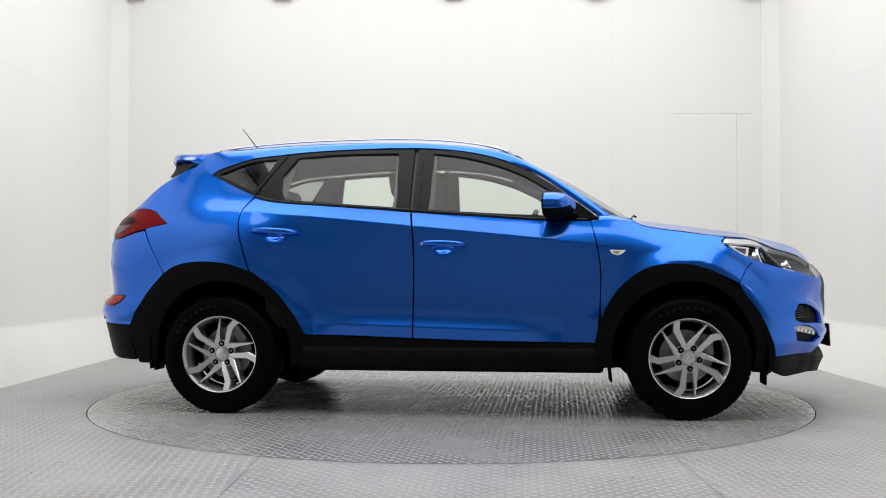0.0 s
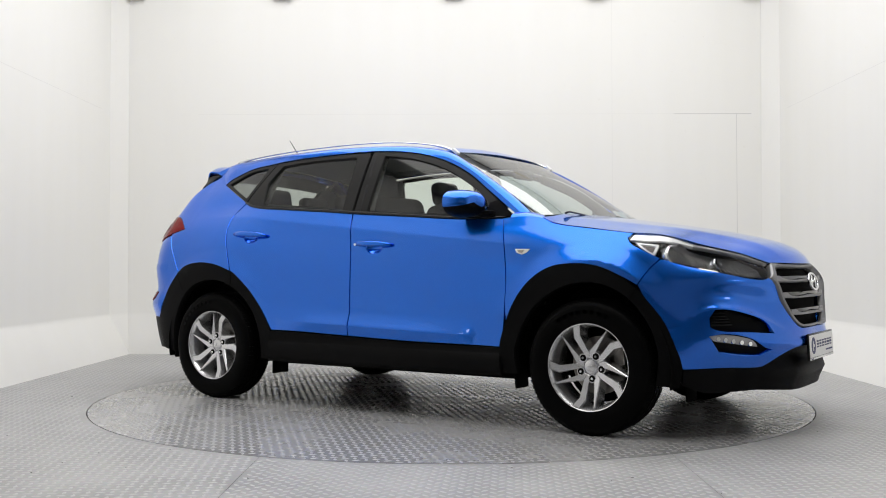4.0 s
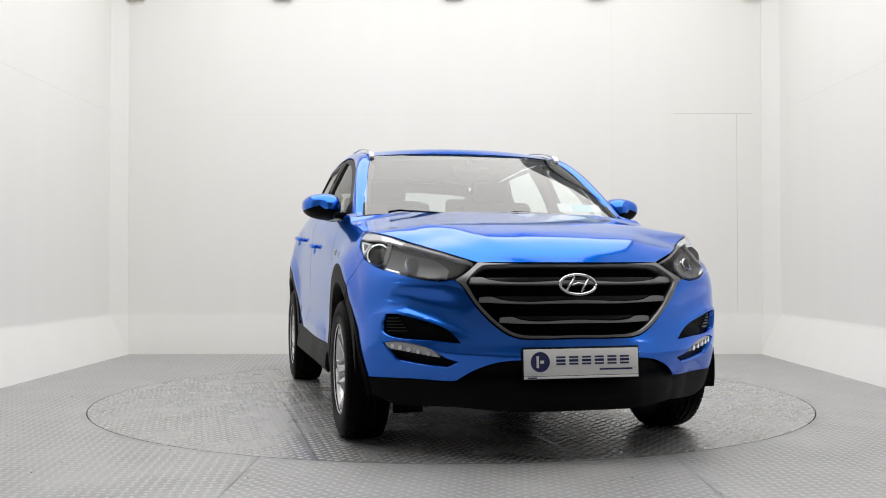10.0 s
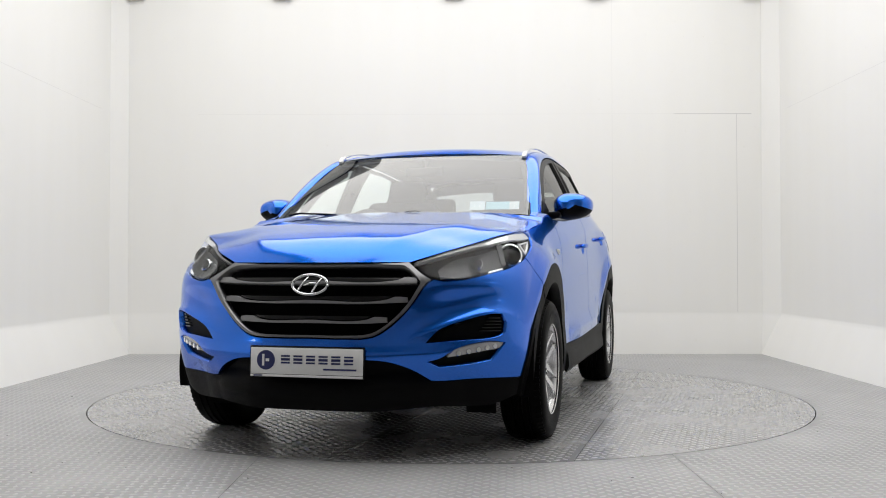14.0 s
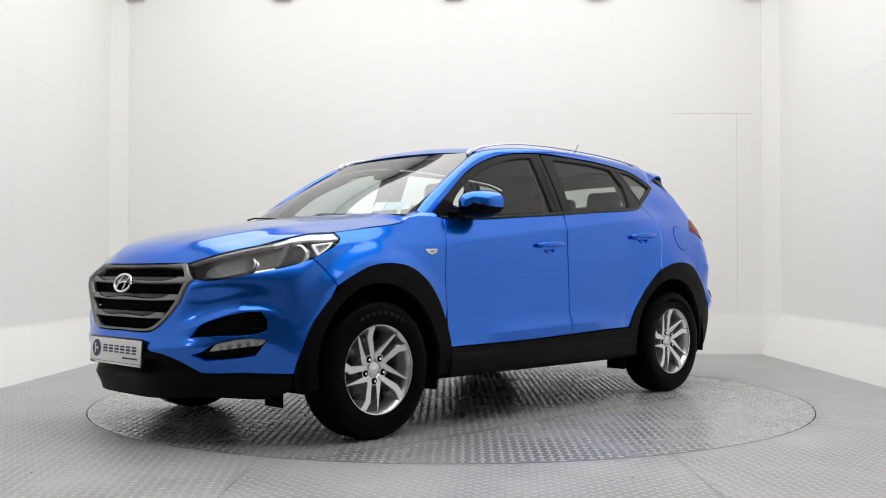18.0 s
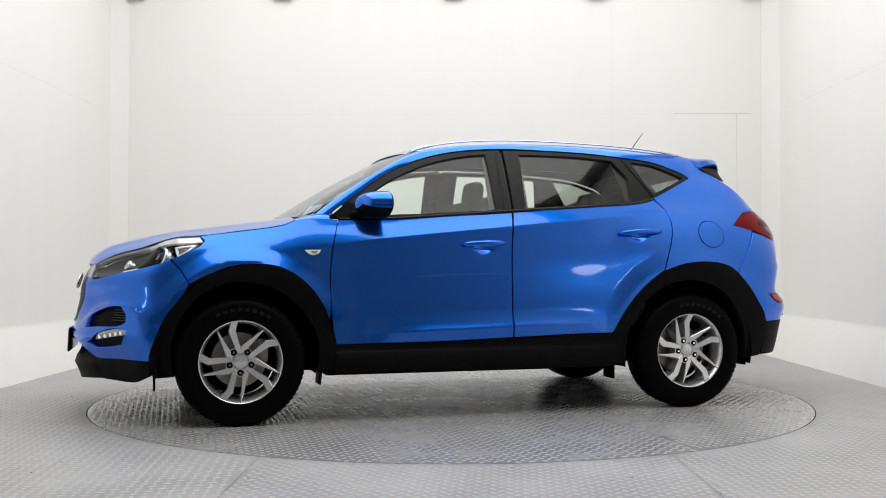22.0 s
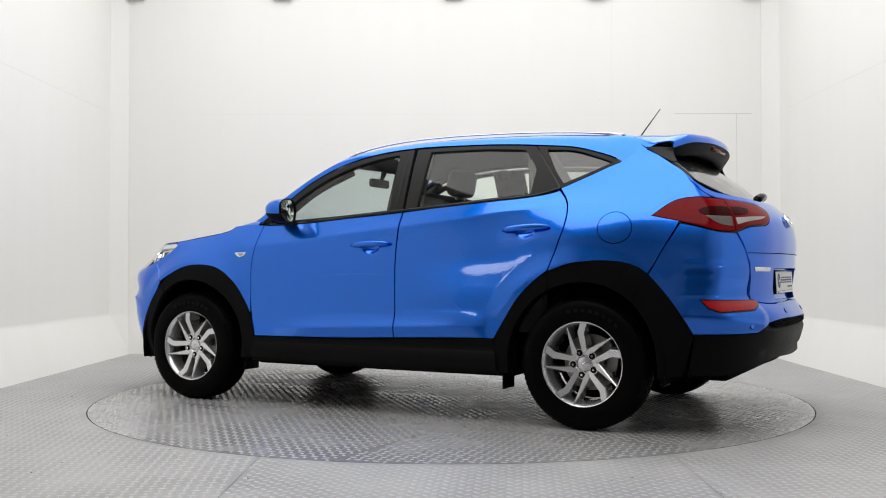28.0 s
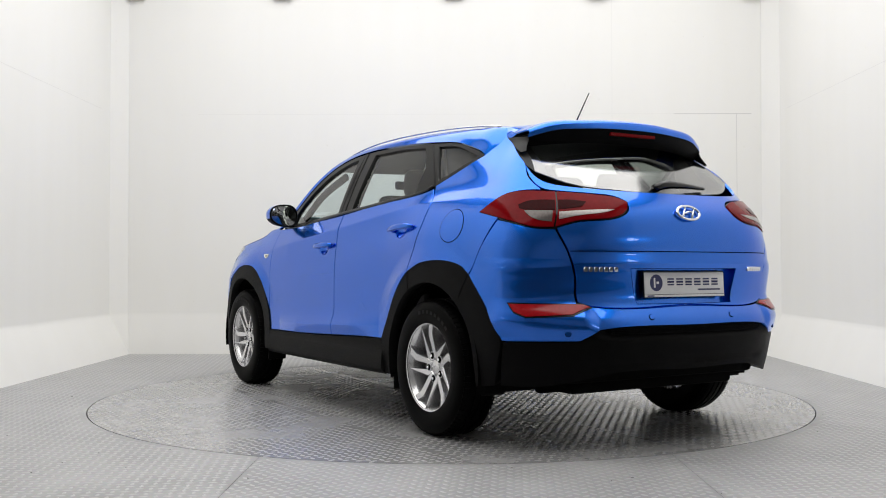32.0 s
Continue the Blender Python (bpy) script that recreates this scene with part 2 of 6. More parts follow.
def spline(points, n):
    """n points evenly along a smooth curve through the given ones."""
    pts = [Vector(p) for p in points]
    ks = [0.0]
    for a, b in zip(pts, pts[1:]):
        ks.append(ks[-1] + max(1e-6, (b - a).length))
    out = []
    for i in range(n):
        q = ks[-1] * i / (n - 1)
        out.append(Vector([hermite(ks, [p[k] for p in pts], q) for k in range(len(pts[0]))]))
    return out


def smooth_outline(points, step, corner=38):
    """A closed outline resampled every step metres: smooth, but for turns sharper than corner degrees."""
    pts = [Vector(p) for p in points]
    n, tang = len(pts), []
    for i in range(n):
        a, b = pts[i] - pts[i - 1], pts[(i + 1) % n] - pts[i]
        turn = abs(a.angle_signed(b)) if a.length > 1e-6 and b.length > 1e-6 else 0
        tang.append(None if turn > radians(corner) else ((a.normalized() + b.normalized()).normalized()))
    out = []
    for i in range(n):
        p, q = pts[i], pts[(i + 1) % n]
        h = (q - p).length
        t0 = (tang[i] if tang[i] is not None else (q - p).normalized()) * h
        t1 = (tang[(i + 1) % n] if tang[(i + 1) % n] is not None else (q - p).normalized()) * h
        k = max(1, math.ceil(h / step))
        for j in range(k):
            t = j / k
            out.append((2 * t ** 3 - 3 * t * t + 1) * p + (t ** 3 - 2 * t * t + t) * t0 + (-2 * t ** 3 + 3 * t * t) * q + (t ** 3 - t * t) * t1)
    return out


def area2(poly):
    return sum(a[0] * b[1] - b[0] * a[1] for a, b in zip(poly, poly[1:] + poly[:1])) / 2


def inset_outline(poly, d):
    """The outline drawn in by d metres (out where d is negative)."""
    sign = 1 if area2(poly) > 0 else -1
    out, n = [], len(poly)
    for i in range(n):
        a, b = (poly[i] - poly[i - 1]), (poly[(i + 1) % n] - poly[i])
        a, b = a.normalized() if a.length else b.normalized(), b.normalized() if b.length else a.normalized()
        na, nb = Vector((-a.y, a.x)), Vector((-b.y, b.x))
        m = na + nb
        m = m / max(.35, m.length_squared / 2) if m.length > 1e-6 else na
        out.append(poly[i] + m * (d * sign))
    return out


def inside(poly, xs, ys):
    """Which of the points lie within the outline."""
    res = np.zeros(len(xs), bool)
    n = len(poly)
    for i in range(n):
        (x0, y0), (x1, y1) = poly[i], poly[(i + 1) % n]
        c = (y0 > ys) != (y1 > ys)
        if y1 != y0:
            res ^= c & (xs < (x1 - x0) * (ys - y0) / (y1 - y0) + x0)
    return res


def near_outline(poly, xs, ys, d):
    res = np.zeros(len(xs), bool)
    for i in range(len(poly)):
        ax, ay = poly[i]
        bx, by = poly[(i + 1) % len(poly)]
        l2 = max(1e-12, (bx - ax) ** 2 + (by - ay) ** 2)
        t = np.clip(((xs - ax) * (bx - ax) + (ys - ay) * (by - ay)) / l2, 0, 1)
        res |= (xs - ax - t * (bx - ax)) ** 2 + (ys - ay - t * (by - ay)) ** 2 < d * d
    return res


def skin_normal(surf, a, b, e=.005):
    p = Vector(surf(a, b))
    n = (Vector(surf(a + e, b)) - Vector(surf(a - e, b))).cross(Vector(surf(a, b + e)) - Vector(surf(a, b - e)))
    n = n.normalized() if n.length > 1e-9 else Vector((0, 0, 1))
    return p, (n if n.dot(p - Vector((0, 0, .6))) > 0 else -n)


def panel(name, outline, surf, material, parent, label="", gap=.0014, lift=0.0, thick=.014, holes=(), cell=.035, step=.03, side=1,
          dent=None, corner=38, drop=0.0, creases=(), crisp=.008):
    """A sheet on a surface, cut to an outline in the surface's own two coordinates, with rolled edges. side -1 mirrors it.
    dent(a, b): extra height over the skin; drop: how far the rim is drawn in below the face.
    creases: lines along which the sheet is folded, with close rows of vertices on either side."""
    outer = inset_outline(smooth_outline(outline, step, corner), gap)
    loops = [outer] + [inset_outline(smooth_outline(h, step, corner), -gap) for h in holes]
    xs = [p[0] for p in outer]
    ys = [p[1] for p in outer]
    gx, gy = np.meshgrid(np.arange(min(xs), max(xs), cell), np.arange(min(ys), max(ys), cell))
    gx, gy = gx.ravel(), gy.ravel()
    keep = inside(outer, gx, gy) & ~near_outline(outer, gx, gy, cell * .45)
    for h in loops[1:]:
        keep &= ~inside(h, gx, gy) & ~near_outline(h, gx, gy, cell * .45)
    folds, runs = [], []
    for line in creases:
        fine = [Vector(p[:2]) for p in spline([(*p, 0) for p in line], max(3, int(abs(line[-1][0] - line[0][0]) / .022)))]
        for i, p in enumerate(fine):
            d = (fine[min(len(fine) - 1, i + 1)] - fine[max(0, i - 1)]).normalized()
            folds += [p + Vector((-d.y, d.x)) * w for w in (-crisp, 0, crisp)]
            runs += [(len(folds) - 6 + w, len(folds) - 3 + w) for w in range(3) if i]
    if folds:
        fx, fy = np.array([p[0] for p in folds]), np.array([p[1] for p in folds])
        ok = inside(outer, fx, fy) & ~near_outline(outer, fx, fy, .006)
        for h in loops[1:]:
            ok &= ~inside(h, fx, fy) & ~near_outline(h, fx, fy, .006)
        place = np.cumsum(ok) - 1
        runs = [(int(place[a]), int(place[b])) for a, b in runs if ok[a] and ok[b]]
        folds = [p for p, k in zip(folds, ok) if k]
        if folds:
            far = np.min((gx[:, None] - fx[ok][None]) ** 2 + (gy[:, None] - fy[ok][None]) ** 2, axis=1) > (cell * .5) ** 2
            keep &= far
    v2, edges = [], []
    for lp in loops:
        k = len(v2)
        v2 += [Vector((p[0], p[1])) for p in lp]
        edges += [(k + i, k + (i + 1) % len(lp)) for i in range(len(lp))]
    v2 += [Vector((a, b)) for a, b in zip(gx[keep], gy[keep])]
    edges += [(len(v2) + a, len(v2) + b) for a, b in runs]
    v2 += folds
    ov, _, of, _, _, _ = delaunay_2d_cdt(v2, edges, [], 0, 1e-6)
    cx = np.array([sum(ov[i][0] for i in f) / len(f) for f in of])
    cy = np.array([sum(ov[i][1] for i in f) / len(f) for f in of])
    ok = inside(outer, cx, cy)
    for h in loops[1:]:
        ok &= ~inside(h, cx, cy)
    faces = [tuple(f) for f, k in zip(of, ok) if k]
    if dent is None:
        shape = surf
    else:
        def shape(a, b):
            p, n = skin_normal(surf, a, b)
            return p + n * dent(a, b)
    verts, normals = [], []
    for a, b in ov:
        p, n = skin_normal(shape, a, b)
        verts.append(p + n * lift), normals.append(n)
    if faces:                                     # wind the faces outward
        f = faces[0]
        if (verts[f[1]] - verts[f[0]]).cross(verts[f[2]] - verts[f[0]]).dot(normals[f[0]]) < 0:
            faces = [g[::-1] for g in faces]
    count = {}
    for f in faces:
        for i in range(len(f)):
            e = (f[i], f[(i + 1) % len(f)])
            count[e] = 1
    rim = [e for e in count if (e[1], e[0]) not in count]
    top, low = {}, {}
    for a, b in rim:
        out = (verts[b] - verts[a]).cross(normals[a]).normalized()
        for i in (a, b):
            if i not in top:
                top[i] = len(verts)
                verts.append(verts[i].copy()), normals.append((normals[i] + out).normalized())
                low[i] = len(verts)
                verts.append(verts[i] - normals[i] * thick + out * drop), normals.append(out)
    for a, b in rim:
        faces.append((top[b], top[a], low[a], low[b]))
    if side < 0:
        verts = [Vector((v.x, -v.y, v.z)) for v in verts]
        normals = [Vector((n.x, -n.y, n.z)) for n in normals]
        faces = [f[::-1] for f in faces]
    return link_mesh(name, verts, faces, material, parent, label, normals)


def loft(name, rails, nu, nv, material, parent, label="", thick=.012, both=False, flip=False):
    """A sheet drawn over rails (lists of points that run alike), smooth both ways, with a rim. both: joined with its mirror image in y."""
    rows = [spline(r, nu) for r in rails]
    if both:
        rows = [[Vector((p.x, -p.y, p.z)) for p in r] for r in rows[:0:-1]] + rows
        nv = 2 * nv - 1
    n = len(rows)
    grid = []
    for j in range(nu):
        grid.append(spline([r[j] for r in rows], nv))
    verts, faces = [p for row in grid for p in row], []
    for j in range(nu - 1):
        for k in range(nv - 1):
            a = j * nv + k
            faces.append((a, a + 1, a + nv + 1, a + nv))
    normals = []
    for j in range(nu):
        for k in range(nv):
            du = grid[min(nu - 1, j + 1)][k] - grid[max(0, j - 1)][k]
            dv = grid[j][min(nv - 1, k + 1)] - grid[j][max(0, k - 1)]
            normals.append(dv.cross(du).normalized() if dv.cross(du).length > 1e-12 else Vector((0, 0, 1)))
    mid = normals[(nu // 2) * nv + nv // 2]
    if mid.dot(grid[nu // 2][nv // 2] - Vector((0, 0, .6))) < 0:
        normals = [-v for v in normals]
    f = faces[len(faces) // 2]
    if (verts[f[1]] - verts[f[0]]).cross(verts[f[2]] - verts[f[0]]).dot(normals[f[0]]) < 0:
        faces = [g[::-1] for g in faces]
    ring = [k for k in range(nv)] + [j * nv + nv - 1 for j in range(1, nu)] + [(nu - 1) * nv + k for k in range(nv - 2, -1, -1)] + [j * nv for j in range(nu - 2, 0, -1)]
    centre = sum(verts, Vector()) / len(verts)
    base = len(verts)
    for i in ring:
        out = (verts[i] - centre)
        out = (out - normals[i] * out.dot(normals[i])).normalized()
        verts.append(verts[i].copy()), normals.append((normals[i] + out).normalized())
        verts.append(verts[i] - normals[i] * thick), normals.append(out)
    m = len(ring)
    for i in range(m):
        a, b = base + 2 * i, base + 2 * ((i + 1) % m)
        faces.append((a, b, b + 1, a + 1))
    return link_mesh(name, verts, faces, material, parent, label, normals)


def mirrored(rail):
    return [(p[0], -p[1], p[2]) for p in rail]



# ---- the car ----
car = tagged(new("car"), "bright blue metallic five-door sport utility car parked on the turntable", "car")
WHEELBASE_F, WHEELBASE_R, HUB_Z = 1.335, -1.335, .343


def side_glass(x, z):
    return x, cabin(x, z), z


def arc(cx, cz, r, a0, a1, n):
    return [(cx + r * math.cos(radians(a0 + (a1 - a0) * i / (n - 1))), cz + r * math.sin(radians(a0 + (a1 - a0) * i / (n - 1)))) for i in range(n)]


def full_front(half):
    """An outline drawn from the nose's middle round one side, closed with its mirror image."""
    return list(half) + [(2 * SEAM_F - a, b) for a, b in reversed(half) if abs(a - SEAM_F) > 1e-6]


def full_rear(half):
    return list(half) + [(2 * SEAM_R - a, b) for a, b in reversed(half) if abs(a - SEAM_R) > 1e-6]


ARCH_F = [(1.905, .355), (1.837, .487), (1.773, .595), (1.673, .702), (1.534, .80), (1.399, .848), (1.238, .862), (1.117, .844), (.996, .769),
          (.903, .653), (.847, .527), (.822, .424)]
ARCH_R = [(-.828, .459), (-.902, .579), (-.987, .694), (-1.122, .809), (-1.295, .869), (-1.474, .879), (-1.627, .85), (-1.747, .759),
          (-1.875, .606), (-1.945, .505)]
HOOD_EDGE = [(1.03, 1.108), (1.087, 1.080), (1.147, 1.066), (1.305, 1.045), (1.60, 1.014)]
LAMP_TOP = [(1.60, 1.011), (1.80, 1.006), (2.02, .985), (2.20, .952), (2.36, .916), (2.52, .866)]
LAMP_LOW = [(2.413, .797), (2.376, .789), (2.154, .823), (1.957, .852), (1.779, .888), (1.65, .935), (1.575, .970), (1.562, .992)]
BELT = [(.80, 1.112), (.525, 1.116), (.202, 1.138), (-.222, 1.170), (-.499, 1.190), (-.81, 1.213), (-.989, 1.226), (-1.101, 1.245), (-1.168, 1.268)]
DLO_TOP = [(.857, 1.131), (.682, 1.26), (.518, 1.376), (.35, 1.458), (.181, 1.51), (.009, 1.539), (-.197, 1.554), (-.509, 1.553), (-.86, 1.538),
           (-1.039, 1.523), (-1.224, 1.502), (-1.351, 1.466), (-1.442, 1.432), (-1.478, 1.408)]
TAIL_TOP = [(-1.703, 1.108), (-1.839, 1.182), (-1.956, 1.200), (-2.131, 1.196), (-2.23, 1.192), (-2.416, 1.180), (-2.60, 1.160), (-2.640, 1.145)]
TAIL_LOW = [(-2.640, 1.145), (-2.62, 1.110), (-2.564, 1.079), (-2.329, 1.053), (-2.232, 1.022), (-2.12, 1.028), (-1.939, 1.060), (-1.703, 1.108)]


SHOULDER = [(1.15 - .1 * k, 1.056 - .1 * (1.15 - .1 * k)) for k in range(23)] + [(-1.2, 1.169), (-1.4, 1.175), (-1.6, 1.181)]
LIP_TOP = [(a, .503 - .032 * a) for a in (.66, .5, .3, .1, -.1, -.3, -.5, -.76)]


def flare(a, b, most=.022):
    """The lips that swell out round the wheel arches."""
    out = 0
    for cx in (WHEELBASE_F, WHEELBASE_R):
        d = math.hypot(a - cx, b - HUB_Z)
        high = max(0, min(1, (b - .56) / .22))
        out += most * high * max(0, min(1, (.625 - d) / .095)) ** 1.4
    return out


def arch_swell(a, b):
    """The arch lips, and the sharp shoulder crease that climbs to the tail: a sloped ledge over it, a scoop below."""
    zc = 1.056 - .1 * a if a > -1.1 else 1.166 - .03 * (a + 1.1)
    fade = max(0, min(1, (1.10 - a) / .55)) * max(0, min(1, (a + 1.62) / .45))
    u, tail = b - zc, max(0, min(1, (-.85 - a) / .45))
    out = .016 * fade * (max(0, 1 - u / .105) ** 1.25 if u > 0 else max(0, 1 + u / (.20 + .30 * tail)) ** (2.1 - .8 * tail))
    return out + flare(a, b)


def door_shape(centre):
    cx, cz = centre

    def f(a, b):
        q = ((a - cx) / .062) ** 2 + ((b - cz) / .034) ** 2
        lip = 0
        if -.78 < a < .66:                          # the lower flank is drawn in, above a lip that faces up
            w = .025 * min(1, math.sin(math.pi * (a + .78) / 1.44) * 1.5) ** .7
            u = b - (.503 - .032 * a)
            lip = w * max(0, 1 - u / .095) ** 1.8 if u > 0 else w * max(0, 1 + u / .16)
        return lip + arch_swell(a, b) - (.020 * (1 - q) ** 1.3 if q < 1 else 0)
    return f


def cup_outline(centre):
    return [(centre[0] + .062 * math.cos(k * math.pi / 14), centre[1] + .034 * math.sin(k * math.pi / 14)) for k in range(28)]


def handle_cup(parent, centre, side):
    panel("handle_cup", cup_outline(centre), tub, PAINT, parent, "scooped recess behind the handle", side=side, dent=door_shape(centre), gap=-.001, cell=.008, step=.009, thick=.004)


def handle(parent, a0, a1, z0, z1, side):
    pts = []
    for i in range(9):
        t = i / 8
        a, z = a0 + (a1 - a0) * t, z0 + (z1 - z0) * t
        p, n = skin_normal(tub, a, z)
        p = p + n * (.018 + .020 * math.sin(math.pi * t) ** .6)
        pts.append((p.x, side * p.y, p.z))
    v, f = tube(pts, lambda t: (.009 + .008 * math.sin(math.pi * t) ** .5, .010), 12)
    link_mesh("handle", v, f, PAINT, parent, "body-coloured pull handle")


for side in (1, -1):
    # front wing
    wing = [(.804, 1.110), (.90, 1.118), *HOOD_EDGE, (1.562, .992), (1.575, .970), (1.65, .935), (1.779, .888), (1.704, .84), (1.632, .757),
            (1.534, .80), (1.399, .848), (1.238, .862), (1.117, .844), (.996, .769), (.903, .653), (.858, .56), (.853, .637), (.857, .825), (.842, .951)]
    panel("front_wing", wing, tub, PAINT, car, "blue front wing panel", side=side, dent=arch_swell, cell=.016, creases=[SHOULDER])
    # doors
    low = [(.802, 1.108), (.525, 1.112), (.202, 1.134), (-.216, 1.166), (-.197, .922), (-.197, .631), (-.198, .445), (.209, .432), (.527, .428), (.832, .424),
           (.849, .637), (.853, .825), (.838, .951)]
    door = panel("front_door", low, tub, PAINT, car, "blue front door, shut", side=side, dent=door_shape((-.028, .956)), cell=.02, holes=[cup_outline((-.028, .956))], creases=[SHOULDER, LIP_TOP])
    handle_cup(door, (-.028, .956), side)
    handle(door, .100, -.158, .972, .981, side)
    frame_f = [(.846, 1.126), (.682, 1.255), (.518, 1.371), (.35, 1.453), (.181, 1.505), (.009, 1.534), (-.20, 1.548), (-.215, 1.178), (.202, 1.142), (.525, 1.120)]
    pane_f = [(.705, 1.136), (.655, 1.220), (.500, 1.336), (.337, 1.418), (.178, 1.471), (.012, 1.505), (-.105, 1.519), (-.122, 1.181), (.202, 1.160)]
    fr = panel("window_frame", frame_f, side_glass, SATIN, door, "satin black window frame", side=side, holes=[pane_f], cell=.05, thick=.03)
    panel("window_pane", inset_outline([Vector(p) for p in pane_f], -.008), side_glass, GREENGLASS, door, "green-tinted side window", side=side, lift=-.012, gap=0, thick=.003, cell=.06)
    low = [(-.226, 1.168), (-.499, 1.186), (-.81, 1.209), (-.989, 1.222), (-1.101, 1.241), (-1.160, 1.262), (-1.223, 1.175), (-1.233, 1.093), (-1.199, .958),
           (-1.150, .826), (-1.122, .809), (-.987, .694), (-.902, .579), (-.828, .459), (-.612, .458), (-.204, .445), (-.203, .631), (-.203, .922)]
    door = panel("rear_door", low, tub, PAINT, car, "blue rear door, shut", side=side, dent=door_shape((-1.012, 1.032)), cell=.02, holes=[cup_outline((-1.012, 1.032))], creases=[SHOULDER, LIP_TOP])
    handle_cup(door, (-1.012, 1.032), side)
    handle(door, -.880, -1.150, 1.042, 1.054, side)
    frame_r = [(-.222, 1.548), (-.509, 1.548), (-.86, 1.533), (-.985, 1.522), (-1.13, 1.32), (-1.165, 1.262), (-1.101, 1.249), (-.989, 1.230), (-.81, 1.217), (-.499, 1.194), (-.232, 1.176)]
    pane_r = [(-.318, 1.524), (-.68, 1.520), (-.926, 1.503), (-1.014, 1.387), (-1.002, 1.247), (-.81, 1.233), (-.638, 1.219), (-.308, 1.194)]
    panel("window_frame", frame_r, side_glass, SATIN, door, "satin black window frame", side=side, holes=[pane_r], cell=.05, thick=.03)
    panel("window_pane", inset_outline([Vector(p) for p in pane_r], -.008), side_glass, GREENGLASS, door, "green-tinted side window", side=side, lift=-.012, gap=0, thick=.003, cell=.06)
    # fixed rear quarter light
    frame_q = [(-.990, 1.522), (-1.039, 1.519), (-1.224, 1.498), (-1.351, 1.462), (-1.442, 1.428), (-1.473, 1.408), (-1.431, 1.388), (-1.324, 1.341), (-1.172, 1.272), (-1.134, 1.33)]
    pane_q = [(-1.055, 1.498), (-1.221, 1.482), (-1.329, 1.447), (-1.425, 1.410), (-1.308, 1.356), (-1.180, 1.300), (-1.13, 1.37)]
    ql = panel("quarter_light", frame_q, side_glass, SATIN, car, "black-framed rear quarter window", side=side, holes=[pane_q], cell=.05, thick=.03)
    panel("window_pane", inset_outline([Vector(p) for p in pane_q], -.008), side_glass, QUARTERGLASS, ql, "dark-tinted quarter glass", side=side, lift=-.012, gap=0, thick=.003, cell=.06)
    # middle pillar behind the door frames
    panel("middle_pillar", [(-.09, 1.14), (-.09, 1.545), (-.33, 1.545), (-.33, 1.15)], side_glass, GLOSSBLACK, car, "black middle pillar", side=side, lift=-.022, gap=0, thick=.01, cell=.05)
    panel("rear_pillar", [(-.93, 1.525), (-1.07, 1.520), (-1.25, 1.28), (-1.10, 1.235), (-.99, 1.24)], side_glass, GLOSSBLACK, car, "black rear pillar", side=side, lift=-.024, gap=0, thick=.01, cell=.05)
    # belt moulding
    rail = [(*p[:2],) for p in BELT]
    pts = []
    for a, b in rail:
        pts.append((a, side * (cabin(a, b + .004) + .008), b + .004))
    v, f = tube(spline(pts, 40), (.009, .005), 8)
    link_mesh("belt_moulding", v, f, GLOSSBLACK, car, "black belt moulding")
    panel("door_jamb", [(-1.10, 1.258), (-1.19, 1.300), (-1.27, 1.19), (-1.27, 1.05), (-1.18, 1.05), (-1.18, 1.18)], tub, UNDER, car, "dark jamb behind the rear door's edge", side=side, lift=-.016, gap=0, thick=.004, cell=.04)
    # rear quarter panel
    quarter = [(-1.166, 1.272), (-1.324, 1.341), (-1.431, 1.388), (-1.482, 1.408), (-1.545, 1.555), (-1.60, 1.50), (-1.71, 1.455), (-1.86, 1.385),
               (-1.946, 1.337), (-1.987, 1.283), (-2.121, 1.206), (-1.956, 1.203), (-1.839, 1.185), (-1.699, 1.108), (-1.861, 1.078), (-1.759, .934), (-1.716, .854), (-1.690, .812),
               (-1.627, .85), (-1.474, .879), (-1.295, .869), (-1.156, .826), (-1.205, .958), (-1.239, 1.093), (-1.229, 1.175)]
    qp = panel("rear_quarter_panel", quarter, tub, PAINT, car, "blue rear quarter panel", side=side, dent=arch_swell, cell=.016, creases=[SHOULDER])
    if side > 0:
        flap = [(-1.503 + .088 * math.cos(k * math.pi / 12), 1.048 + .080 * math.sin(k * math.pi / 12)) for k in range(24)]
        panel("fuel_flap", flap, tub, PAINT, qp, "round fuel filler flap", dent=arch_swell, lift=.002, gap=.001, thick=.006, cell=.03, step=.02)
        ring = [(-1.503 + .091 * math.cos(k * math.pi / 12), 1.048 + .083 * math.sin(k * math.pi / 12)) for k in range(24)]
        panel("flap_gap", ring, tub, UNDER, qp, "dark gap round the flap", dent=arch_swell, lift=.0008, gap=0, thick=.002, cell=.03, step=.02)
    # wheel-arch and sill cladding
    fl = ARCH_F + [(.845, .285), (.93, .285)] + arc(WHEELBASE_F, HUB_Z, .425, 172, 8, 15) + [(1.75, .27), (1.90, .262)]
    panel("front_arch_cladding", fl, tub, PLASTIC, car, "grained black wheel-arch cladding", side=side, lift=.008, thick=.05, cell=.03, step=.025, dent=lambda a, b: flare(a, b, .010))
    fl = ARCH_R + [(-1.90, .30), (-1.77, .285)] + arc(WHEELBASE_R, HUB_Z, .425, 172, 8, 15) + [(-.91, .275), (-.85, .275)]
    panel("rear_arch_cladding", fl, tub, PLASTIC, car, "grained black wheel-arch cladding", side=side, lift=.008, thick=.05, cell=.03, step=.025, dent=lambda a, b: flare(a, b, .010))
    sill = [(.826, .420), (.527, .422), (.209, .426), (-.204, .438), (-.612, .452), (-.830, .453), (-.855, .272), (-.4, .270), (.1, .272), (.838, .280)]
